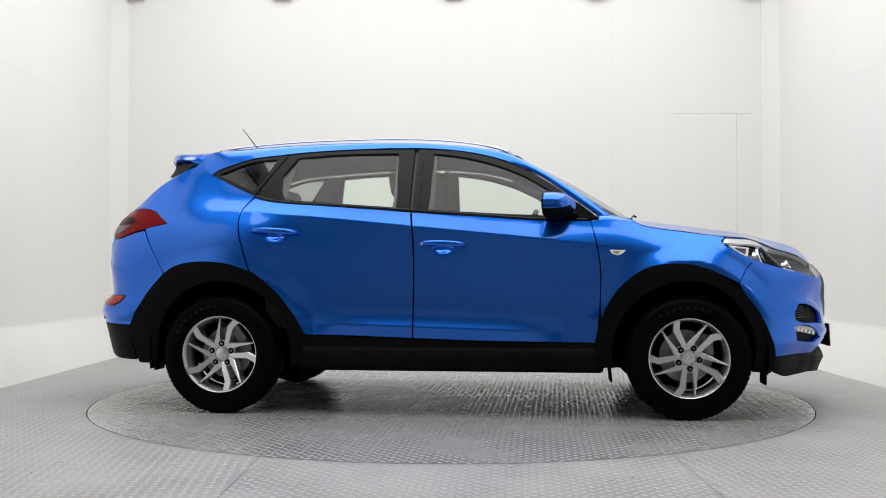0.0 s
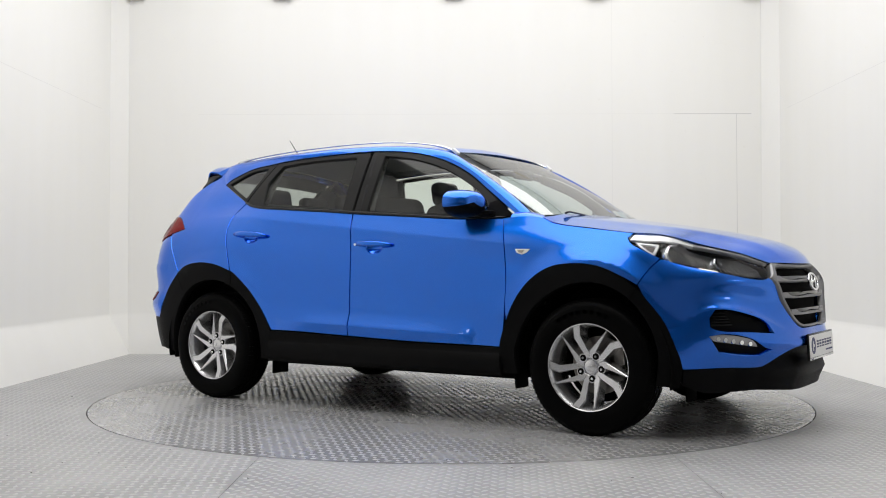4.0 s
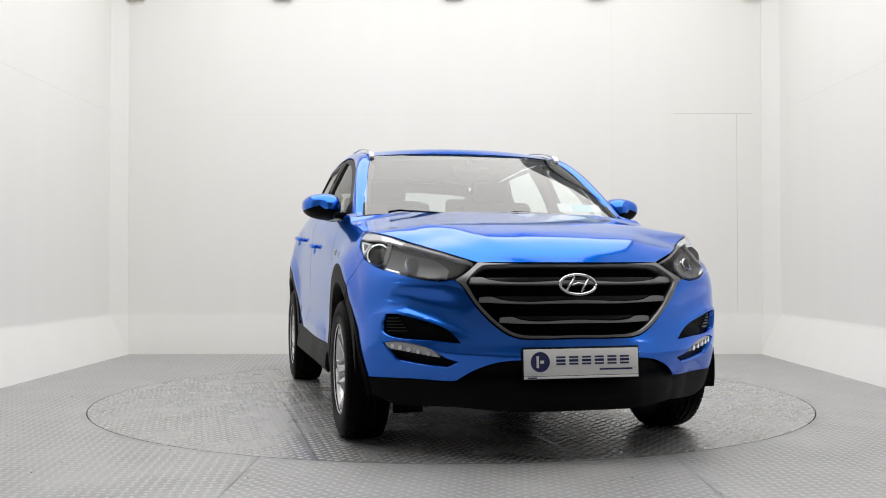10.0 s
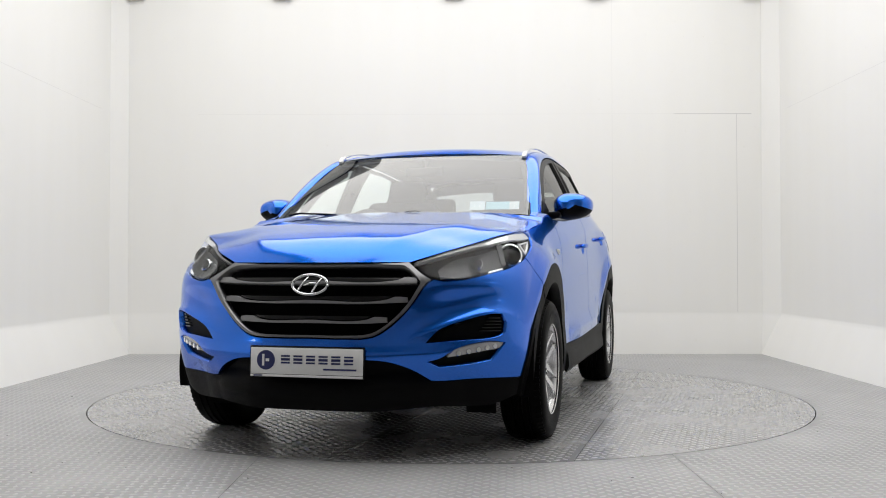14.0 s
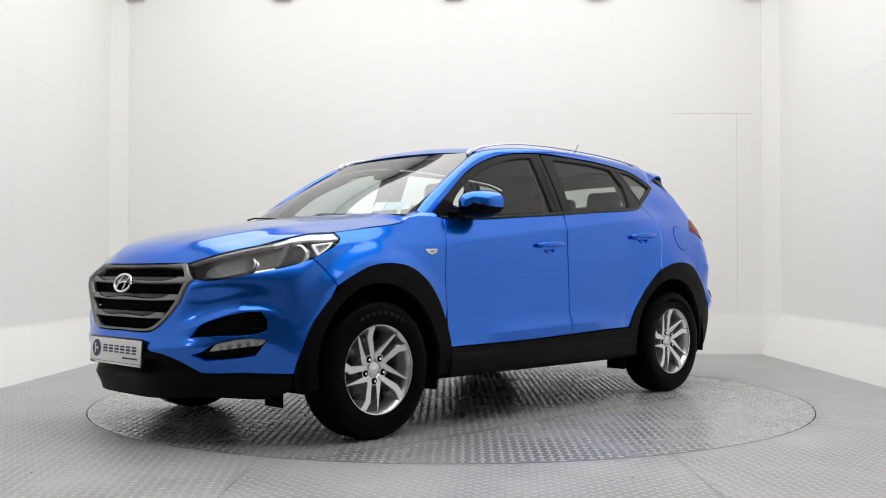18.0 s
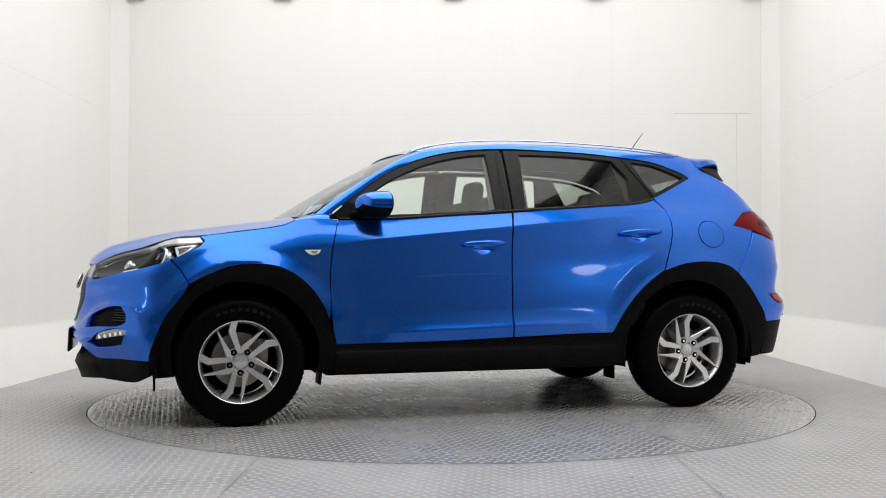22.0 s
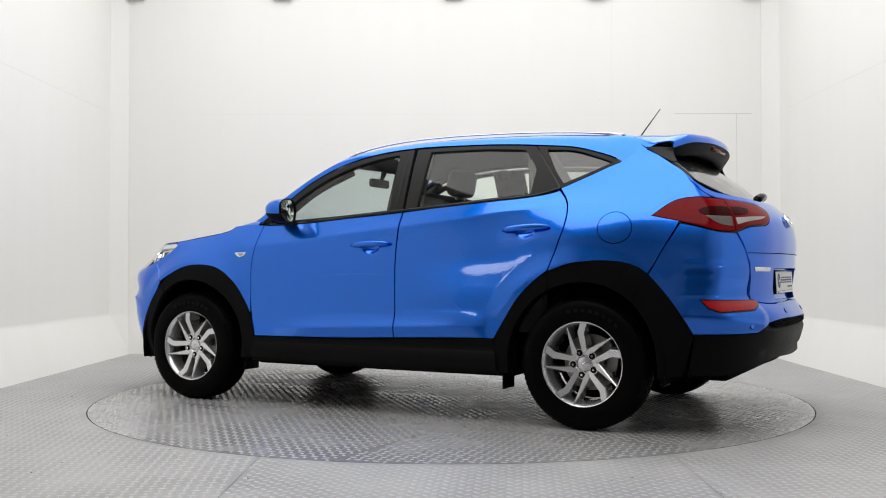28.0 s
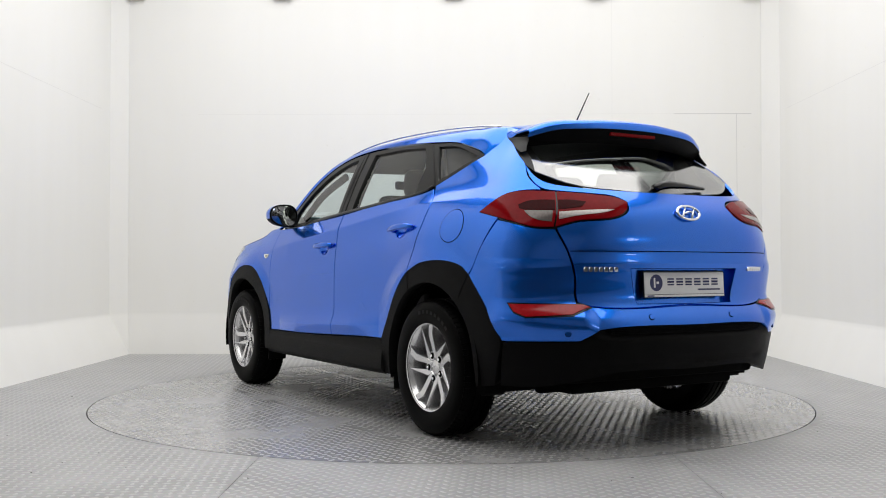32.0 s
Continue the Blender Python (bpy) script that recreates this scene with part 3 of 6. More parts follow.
    panel("sill_cladding", sill, tub, PLASTIC, car, "grained black sill cladding", side=side, lift=.010, thick=.06, cell=.03,
          creases=[[(.82, .380), (0, .380), (-.83, .380)]], crisp=.008,
          dent=lambda a, b: float(np.interp(b, (.268, .288, .372, .388, .46), (-.012, .022, .008, -.004, 0))))
    # side repeater
    rep = [(.995, .940), (.905, .942), (.918, .921), (.950, .911), (.975, .921)]
    rp = panel("side_repeater", rep, tub, WHITE, car, "clear side indicator lamp", side=side, lift=.006, gap=0, thick=.01, cell=.015, step=.01)
    panel("lens", [(.965, .934), (.922, .935), (.930, .924), (.950, .919)], tub, REPEATER, rp, side=side, lift=.009, gap=0, thick=.004, cell=.012, step=.008)

def seam(line, parent, side, lift=.0165):
    """A thin dark joint drawn over the cladding."""
    pts = []
    for a, b in [(q.x, q.y) for q in spline([(a, b, 0) for a, b in line], 8)]:
        p, n = skin_normal(tub, a, b)
        p = p + n * (lift + flare(a, b, .010) - .008)
        pts.append((p.x, side * p.y, p.z))
    v, f = tube(pts, .0016, 6)
    link_mesh("cladding_joint", v, f, UNDER, parent, "dark joint in the cladding")


for side in (1, -1):
    for line in ([(-1.694, .808), (-1.665, .755), (-1.632, .700)], [(-1.152, .822), (-1.150, .770), (-1.158, .728)], [(1.634, .750), (1.602, .706), (1.572, .668)]):
        seam(line, car, side)
p, n = skin_normal(tub, -.150, .9805)
bm = bmesh.new()
add_cyl(bm, (p.x + n.x * .012, -(p.y + n.y * .012), p.z), (p.x + n.x * .034, -(p.y + n.y * .034), p.z), .0085, .0080, 16)
part("door_lock", bm, CHROME, car, "round key lock behind the door handle")

# scratches on the nearside flank
for name_, line in (("scratch", [(.38, .793), (.22, .802), (.04, .808), (-.16, .809)]), ("scratch", [(.735, .60), (.722, .63), (.712, .665)]), ("scratch", [(-.56, .665), (-.60, .63), (-.635, .60)])):
    pts = []
    for a, b in [(q.x, q.y) for q in spline([(a, b, 0) for a, b in line], 14)]:
        p, n = skin_normal(tub, a, b)
        pts.append(p + n * (arch_swell(a, b) + .0006))
    v, f = tube(pts, lambda t: .0004 * (1 - abs(2 * t - 1) ** 3) + .0002, 5)
    link_mesh(name_, v, f, SCRATCH, car, "long pale scratch in the paint")

# ---- bumpers ----
FOG_UP = [(2.055, .600), (2.090, .640), (2.16, .640), (2.283, .616), (2.402, .572), (2.451, .521), (2.343, .528), (2.1, .545), (2.062, .560)]
FOG_LOW = [(2.062, .512), (2.16, .522), (2.28, .507), (2.335, .487), (2.39, .452), (2.445, .438), (2.381, .408), (2.271, .414), (2.14, .434)]
half = [(SEAM_F, .451), (2.748, .449), (2.604, .441), (2.505, .404), (2.420, .347), (2.39, .344), (2.175, .348), (1.908, .352),
        (1.837, .487), (1.773, .595), (1.673, .702), (1.636, .757), (1.708, .84), (1.783, .884), (1.957, .848), (2.154, .819), (2.376, .785), (2.413, .793), (2.438, .779),
        (2.506, .682), (2.604, .58), (2.663, .545), (2.796, .536), (SEAM_F, .537)]


def fold_z(a):
    """Height of the fold over the fog lamps."""
    return .650 - .40 * max(0, a - 2.20) ** 1.15 - .5 * max(0, 2.10 - a) ** 1.5


def tuck(a, b):
    """How far the foot of the bumper is drawn in under the fog lamps."""
    a = min(a, 2 * SEAM_F - a)
    return .040 * max(0, min(1, (.50 - b) / .16)) ** 1.3 * max(0, min(1, (a - 1.90) / .36)) * max(0, min(1, (2.66 - a) / .24))


def fascia(a, b):
    """The hollow under the headlamps down to the fold over the fog lamps, and the lip over the lower intake."""
    a = min(a, 2 * SEAM_F - a)
    ease = lambda v: max(0, min(1, v)) ** 2 * (3 - 2 * max(0, min(1, v)))
    wide = ease((a - 1.82) / .36) * ease((2.62 - a) / .30)
    top, fold = .880 - .145 * (a - 1.86), fold_z(a)
    t = (b - fold) / max(.06, top - fold)
    q = flare(a, b)
    if 0 < t < 1:
        q -= .056 * wide * (1 - t) ** 1.5 * t ** .8 * 2.4
    q -= tuck(a, b)
    q += .012 * math.exp(-((b - .47) / .028) ** 2) * (1 if a > 2.45 else math.exp(-((a - 2.45) / .1) ** 2))
    return q


FOLD = [(2.0 + .05 * k, fold_z(2.0 + .05 * k)) for k in range(11)]
front_bumper = panel("front_bumper", full_front(half), tub, PAINT, car, "blue front bumper with fine scratches", holes=[
    FOG_UP, FOG_LOW, [(2 * SEAM_F - a, b) for a, b in FOG_UP], [(2 * SEAM_F - a, b) for a, b in FOG_LOW]], dent=fascia, cell=.02, thick=.03, corner=27, creases=[FOLD, [(2 * SEAM_F - a, b) for a, b in FOLD]])
half = [(SEAM_F, .447), (2.748, .445), (2.604, .437), (2.505, .400), (2.420, .343), (2.39, .340), (2.175, .344), (1.912, .348), (1.92, .27),
        (2.10, .225), (2.42, .228), (2.7, .222), (SEAM_F, .222)]
lower = panel("front_valance", full_front(half), tub, PLASTIC, car, "grained black lower front bumper", cell=.03, thick=.05,
              dent=lambda a, b: -tuck(a, b) + (-.05 * math.exp(-((b - .40) / .05) ** 2) + .012 * math.exp(-((b - .31) / .03) ** 2)) * min(1, max(0, (min(a, 2 * SEAM_F - a) - 2.35) / .12)))

for side in (1, -1):
    bez = panel("fog_recess", FOG_UP, tub, PLASTIC, car, "black fog-lamp recess with louvres", side=side, lift=-.03, gap=-.012, thick=.02, cell=.03, dent=lambda a, b: fascia(a, b))
    for k in range(5):
        z = .560 + .014 * k
        panel("louvre", [(2.075, z), (2.21 - .012 * k, z + .002), (2.21 - .012 * k, z + .007), (2.075, z + .006)], tub, GLOSSBLACK, bez, side=side, lift=-.018, gap=0, thick=.012, cell=.03)
    bez = panel("running_lamp_recess", FOG_LOW, tub, PLASTIC, car, "black running-lamp recess", side=side, lift=-.028, gap=-.012, thick=.02, cell=.03, dent=lambda a, b: fascia(a, b))
    drl = [(2.068, .512), (2.16, .517), (2.28, .502), (2.326, .487), (2.354, .453), (2.276, .464), (2.16, .480), (2.095, .489)]
    dl = panel("running_lamp", drl, tub, DRLGLASS, car, "chromed daytime running lamp strip", side=side, lift=-.008, gap=0, thick=.02, cell=.02, dent=lambda a, b: fascia(a, b))
    for k in range(5):
        p, n = skin_normal(tub, 2.125 + .046 * k, .498 - .0065 * k)
        bm = bmesh.new()
        p = p + n * (fascia(2.125 + .046 * k, .498) - .010)
        add_cyl(bm, (p.x, side * p.y, p.z), (p.x + n.x * .006, side * (p.y + n.y * .006), p.z), .0125, .0105, 14)
        part("led_lens", bm, CHROME, dl)

# rear bumper
half = [(SEAM_R, .662), (-2.44, .664), (-2.375, .681), (-2.364, .803), (-2.321, .905), (-2.236, 1.016), (-2.12, 1.022), (-1.939, 1.054), (-1.866, 1.066),
        (-1.764, .934), (-1.721, .854), (-1.696, .808), (-1.747, .759), (-1.875, .606), (-1.945, .508), (-2.355, .513), (-2.443, .563), (-2.554, .574), (SEAM_R, .576)]


def rear_form(a, b):
    a = max(a, 2 * SEAM_R - a)
    q = arch_swell(a, b)
    fade = max(0, min(1, (-1.82 - a) / .10))
    # a crease at lamp height, an undercut face below it, and a shelf under the reflector
    out = max(0, min(1, (a + 2.44) / .05))
    zs = (.30, .52, .57, .600, .63, .672, .70, .75, .80, .83, .845, .86, .885, .99, 1.2)
    hs = (0, 0, .016, .022, .017, .002, -.006, -.003, .003, .008, .0095, .009, .002, -.002, 0)
    q += fade * out * float(np.interp(b, zs, hs))
    return q


rear_bumper = panel("rear_bumper", full_rear(half), tub, PAINT, car, "blue rear bumper", dent=rear_form, cell=.022, thick=.03, corner=16, crisp=.005, creases=[[(sg, z), (sg + .2 * w, z), (sg + .40 * w, z)] for z in (.885,) for sg, w in ((-1.9, -1), (2 * SEAM_R + 1.9, 1))])
half = [(SEAM_R, .572), (-2.554, .570), (-2.443, .559), (-2.355, .509), (-1.950, .504), (-1.93, .30), (-2.2, .305), (-2.44, .345), (-2.56, .365), (SEAM_R, .365)]
panel("rear_valance", full_rear(half), tub, PLASTIC, car, "grained black lower rear bumper", cell=.026, thick=.06, corner=16,
      dent=lambda a, b: (-.03 * math.exp(-((b - .555) / .022) ** 2) - .012 * math.exp(-((b - .40) / .02) ** 2)) * min(1, max(0, (-2.40 - max(a, 2 * SEAM_R - a)) / .08)))
mesh_strip = panel("valance_mesh", full_rear([(SEAM_R, .569), (-2.56, .567), (-2.47, .558), (-2.50, .540), (-2.58, .538), (SEAM_R, .538)]), tub, UNDER, car, "black honeycomb strip over the rear valance", lift=-.012, gap=0, thick=.01, cell=.04)
hv, hf = [], []
for row, z in enumerate((.546, .556, .565)):
    for i in range(64):
        a = -2.50 - (2 * 2.98 - 5.0) * (i + .5 * (row % 2)) / 64
        p, n = skin_normal(tub, a, z)
        side_v = Vector((0, 0, 1)).cross(n).normalized()
        b0 = len(hv)
        for c in range(6):
            ang = math.pi / 6 + c * math.pi / 3
            hv += [p - n * .004 + side_v * (.0062 * math.cos(ang)) + Vector((0, 0, .0052 * math.sin(ang))), p - n * .007 + side_v * (.0042 * math.cos(ang)) + Vector((0, 0, .0034 * math.sin(ang)))]
        hf += [(b0 + 2 * c, b0 + 2 * ((c + 1) % 6), b0 + 2 * ((c + 1) % 6) + 1, b0 + 2 * c + 1) for c in range(6)]
tagged(link_mesh("honeycomb", hv, hf, SATIN, mesh_strip, smooth=False), kind="stuff")
for side in (1, -1):
    refl = [(-1.985, .681), (-2.404, .675), (-2.436, .661), (-2.330, .621), (-2.10, .618), (-2.03, .640)]
    rf = panel("rear_reflector", refl, tub, GLOSSBLACK, car, "red rear reflector lamp", side=side, dent=rear_form, lift=.002, gap=-.004, thick=.01, cell=.03, corner=14)
    panel("lens", refl, tub, BRIGHTRED, rf, "red lens", side=side, dent=rear_form, lift=.006, gap=.003, thick=.006, cell=.03, corner=14)
for s, z in ((-2.72, .615), (-2 * 2.98 + 2.72, .615), (-2.30, .548), (-2 * 2.98 + 2.30, .548)):
    bm = bmesh.new()
    p, n = skin_normal(tub, s, z)
    p = p + n * rear_form(s, z)
    add_cyl(bm, p - n * .01, p + n * .0005, .0145, .0145, 20)
    ring_ob = part("sensor_ring", bm, UNDER, rear_bumper, "dark gap round a parking sensor")
    bm = bmesh.new()
    add_cyl(bm, p - n * .01, p + n * .0025, .0125, .0115, 20)
    part("parking_sensor", bm, PAINT, ring_ob, "round parking sensor")

# ---- tailgate ----
GATE = [(SEAM_R, .668), (-2.44, .668), (-2.381, .684), (-2.370, .803), (-2.327, .905), (-2.240, 1.022), (-2.329, 1.047), (-2.564, 1.073), (-2.628, 1.106), (-2.648, 1.145),
        (-2.605, 1.166), (-2.416, 1.186), (-2.23, 1.198), (-2.127, 1.212), (-1.993, 1.287), (-1.952, 1.335), (-2.04, 1.285), (-2.15, 1.245), (-2.30, 1.222), (-2.55, 1.207), (SEAM_R, 1.201)]
RECESS = [(SEAM_R, .838), (-2.64, .838), (-2.676, .676), (SEAM_R, .674)]


def gate_form(a, b):
    return .011 * float(np.interp(b, (.66, .76, .868, .908, 1.0), (0, .55, 1, 0, 0)))


gate = panel("tailgate", full_rear(GATE), tub, PAINT, car, "blue tailgate, shut", dent=gate_form, cell=.022, holes=[full_rear(RECESS)], gap=.003, creases=[[(-2.35, .908), (-2.98, .908), (-3.61, .908)], [(-2.37, .868), (-2.98, .868), (-3.59, .868)]])
panel("plate_recess", full_rear(RECESS), tub, PAINT, gate, "blue number-plate recess", lift=-.030, gap=-.02, thick=.01, cell=.04)
v, f = [], []
for a, b in smooth_outline(full_rear(RECESS), .03):
    p, n = skin_normal(tub, a, b)
    v += [p + n * gate_form(a, b), p - n * .031]
m = len(v) // 2
f = [(2 * i, 2 * ((i + 1) % m), 2 * ((i + 1) % m) + 1, 2 * i + 1) for i in range(m)]
link_mesh("recess_edge", v, f, PAINT, gate, "edge of the plate recess", smooth=False)
# a thin dark line across the tailgate, just above its fold
line = [(-2.33 - (2 * 2.98 - 2 * 2.33) * i / 40, .917) for i in range(41)]
pts = [tuple(Vector(skin_normal(tub, a, b)[0]) + skin_normal(tub, a, b)[1] * .0015) for a, b in line]
v, f = tube(pts, (.0022, .0022), 6)
link_mesh("gate_line", v, f, UNDER, gate, "dark line across the tailgate")

# tail lamps
for side in (1, -1):
    outl = TAIL_TOP + TAIL_LOW[1:-1]
    cut = -2.215
    outer_l = [(-1.703, 1.108), (-1.839, 1.182), (-1.956, 1.200), (-2.131, 1.197), (cut, 1.194), (cut - .010, 1.026), (-2.12, 1.028), (-1.939, 1.062)]
    inner_l = [(cut - .006, 1.194), (-2.416, 1.181), (-2.60, 1.161), (-2.640, 1.145), (-2.62, 1.110), (-2.564, 1.079), (-2.329, 1.053), (cut - .016, 1.026)]
    lamp = panel("tail_lamp", outl, tub, GLOSSBLACK, car, "dark-edged red tail lamp cluster", side=side, lift=-.006, gap=-.003, thick=.02, cell=.03)
    panel("outer_lens", outer_l, tub, REDLENS, lamp, "bright red outer lens", side=side, lift=.004, gap=.002, thick=.012, cell=.025)
    panel("inner_lens", inner_l, tub, REDLENS, lamp, "red lens on the tailgate", side=side, lift=.004, gap=.002, thick=.012, cell=.025)
    smoke = [(-1.985, 1.132), (-2.04, 1.148), (-2.12, 1.152), (cut + .006, 1.150), (cut + .002, 1.102), (-2.03, 1.108), (-1.995, 1.116)]
    panel("smoked_band", smoke, tub, DARKRED, lamp, "dark red lens band", side=side, lift=.006, gap=0, thick=.004, cell=.025)
    panel("smoked_band", [(cut - .012, 1.150), (-2.30, 1.150), (-2.38, 1.142), (-2.36, 1.122), (-2.30, 1.112), (cut - .014, 1.106)], tub, DARKRED, lamp, "dark red lens band", side=side, lift=.006, gap=0, thick=.004, cell=.025)
    panel("reversing_lens", [(-2.03, 1.104), (cut + .014, 1.100), (cut + .008, 1.050), (-2.13, 1.058), (-2.07, 1.078)], tub, DIMLENS, lamp, "clear indicator lens", side=side, lift=.006, gap=0, thick=.004, cell=.02)
    panel("reversing_lens", [(cut - .022, 1.094), (-2.40, 1.103), (-2.54, 1.107), (-2.50, 1.097), (-2.329, 1.076), (cut - .028, 1.060)], tub, CLEARLENS, lamp, "clear reversing lens", side=side, lift=.006, gap=0, thick=.004, cell=.02)

# ---- grille ----
outer_h = [(SEAM_F, .860), (2.60, .860), (2.535, .864), (2.470, .815), (2.425, .790), (2.446, .776), (2.512, .682), (2.608, .584), (2.668, .549), (2.796, .540), (SEAM_F, .541)]
inner_h = [(SEAM_F, .852), (2.60, .851), (2.550, .847), (2.482, .795), (2.470, .780), (2.526, .690), (2.616, .596), (2.672, .563), (2.79, .553), (SEAM_F, .553)]
grille = panel("grille_frame", full_front(outer_h), tub, FRAMEMETAL, car, "brushed dark-chrome hexagonal grille frame", holes=[full_front(inner_h)], lift=.006, cell=.03, thick=.04)
panel("grille_back", full_front(inner_h), tub, UNDER, grille, "black grille opening", lift=-.05, gap=-.02, thick=.01, cell=.06)
for z, reach in ((.786, 2.486), (.700, 2.524), (.614, 2.606)):
    half = [(SEAM_F, z - .010), (2.72, z - .010), (reach, z - .006), (reach + .004, z + .016), (reach + .055, z + .019), (reach + .085, z + .007), (SEAM_F, z + .004)]
    panel("grille_bar", full_front(half), tub, GREYMETAL, grille, "dark chrome grille bar", lift=-.006, gap=0, thick=.03, cell=.03, corner=60)
    # shade over the bar, put in as a gloss black strip
    panel("bar_shade_strip", full_front([(SEAM_F, z + .010), (reach + .09, z + .013), (reach + .07, z + .022), (SEAM_F, z + .022)]), tub, GLOSSBLACK, grille, "black strip put in as shade over the bar", lift=-.018, gap=0, thick=.02, cell=.04)


def emblem(parent, at, normal, w, h, tilt=0):
    """An oval chrome badge: a ring round two slanted uprights and a bar."""
    n = Vector(normal).normalized()
    right = Vector((0, 0, 1)).cross(n).normalized()
    up = n.cross(right)
    base = Vector(at)
    place = lambda u, v, d=0: base + right * u + up * v + n * d
    ring = [place(w * math.cos(k * math.pi / 24), h * math.sin(k * math.pi / 24), .006) for k in range(49)]
    v, f = tube(ring, (.0065, .0075), 8)
    em = link_mesh("badge", v, f, CHROME, parent, "oval chrome badge")
    for u0, u1 in ((-.70, -.14), (.14, .70)):
        v, f = tube([place(w * u0, -h * .78, .006), place(w * (u0 + u1) / 2 - .002, 0, .008), place(w * u1, h * .78, .006)], (.005, .006), 6)
        link_mesh("badge_stroke", v, f, CHROME, em)
    v, f = tube([place(-w * .34, -h * .1, .008), place(0, h * .12, .009), place(w * .36, h * .1, .008)], (.005, .006), 6)
    link_mesh("badge_stroke", v, f, CHROME, em)


p, n = skin_normal(tub, SEAM_F, .765)
emblem(car, p + n * .012, n, .082, .044)
p, n = skin_normal(tub, SEAM_R, 1.098)
emblem(car, p + n * .004, n, .070, .037)


def number_plate(name, at, normal, w, h, label):
    """A white plate with a round navy mark and navy blocks for its wording."""
    n = Vector(normal).normalized()
    right = Vector((0, 0, 1)).cross(n).normalized()
    up = n.cross(right)
    rot = Matrix((right, up, n)).transposed().to_4x4()
    m = Matrix.Translation(at) @ rot
    bm = bmesh.new()
    add_box(bm, (0, 0, 0), (w + .012, h + .012, .012), .004)
    bmesh.ops.transform(bm, matrix=m, verts=bm.verts)
    holder = part(name, bm, GLOSSBLACK, car, label)
    bm = bmesh.new()
    add_box(bm, (0, .003, .006), (w, h - .012, .006), .002)
    bmesh.ops.transform(bm, matrix=m, verts=bm.verts)
    part("plate_face", bm, PLATE, holder, "white plate face")
    bm = bmesh.new()
    add_box(bm, (0, -h / 2 + .002, .0065), (w, .010, .006), .001)
    bmesh.ops.transform(bm, matrix=m, verts=bm.verts)
    part("plate_strip", bm, PLATE, holder, "white lower strip of the holder")
    bm = bmesh.new()
    add_box(bm, (-w * .43, -h / 2 + .002, .0098), (w * .08, .006, .0012))
    bmesh.ops.transform(bm, matrix=m, verts=bm.verts)
    part("strip_mark", bm, NAVY, holder)
    bm = bmesh.new()
    add_cyl(bm, (-w * .36, .006, .008), (-w * .36, .006, .0105), h * .34, h * .34, 32)
    bmesh.ops.transform(bm, matrix=m, verts=bm.verts)
    mark = part("round_mark", bm, NAVY, holder, "round navy mark")
    bm = bmesh.new()
    add_box(bm, (-w * .383, .006, .0112), (h * .085, h * .40, .001))
    add_box(bm, (-w * .345, .006, .0112), (h * .13, h * .10, .001))
    bmesh.ops.transform(bm, matrix=m, verts=bm.verts)
    part("mark_strokes", bm, PLATE, mark)
    for k in range(6):
        bm = bmesh.new()
        u = -w * .205 + k * w * .112
        add_box(bm, (u + w * .022, .010, .0098), (w * .080, h * .085, .0012))
        add_box(bm, (u + w * .022, .010 + h * .115, .0098), (w * .080, h * .060, .0012))
        add_box(bm, (u + w * .022, .010 - h * .115, .0098), (w * .080, h * .060, .0012))
        bmesh.ops.transform(bm, matrix=m, verts=bm.verts)
        part("wording_block", bm, NAVY, holder)
    bm = bmesh.new()
    add_box(bm, (w * .30, -h * .235, .0098), (w * .29, h * .06, .0012))
    bmesh.ops.transform(bm, matrix=m, verts=bm.verts)
    part("small_wording", bm, NAVY, holder)


p, n = skin_normal(tub, SEAM_F, .437)
number_plate("front_plate", (p.x + .014, 0, .437), (1, 0, .05), .520, .125, "white dealer plate with navy marks, on the front bumper")
p, n = skin_normal(tub, SEAM_R, .765)
number_plate("rear_plate", (p.x + .014, 0, .765), (-1, 0, .05), .520, .115, "white dealer plate with navy marks, on the tailgate")
for (a0, a1, z0, k) in ((-2.400, -2.575, .836, 7), (-2 * 2.98 + 2.400 + .010, -2 * 2.98 + 2.40 - .150 + .30, .838, 6)):
    for i in range(k):
        a = a0 + (a1 - a0) * (i + .5) / k
        w = abs(a1 - a0) / k * .31
        panel("badge_letter", [(a - w, z0 - .011), (a + w, z0 - .011), (a + w, z0 + .011), (a - w, z0 + .011)], tub, CHROME, gate, "chrome badge block", lift=.006 + .010, gap=0, thick=.012, cell=.05, step=.05)

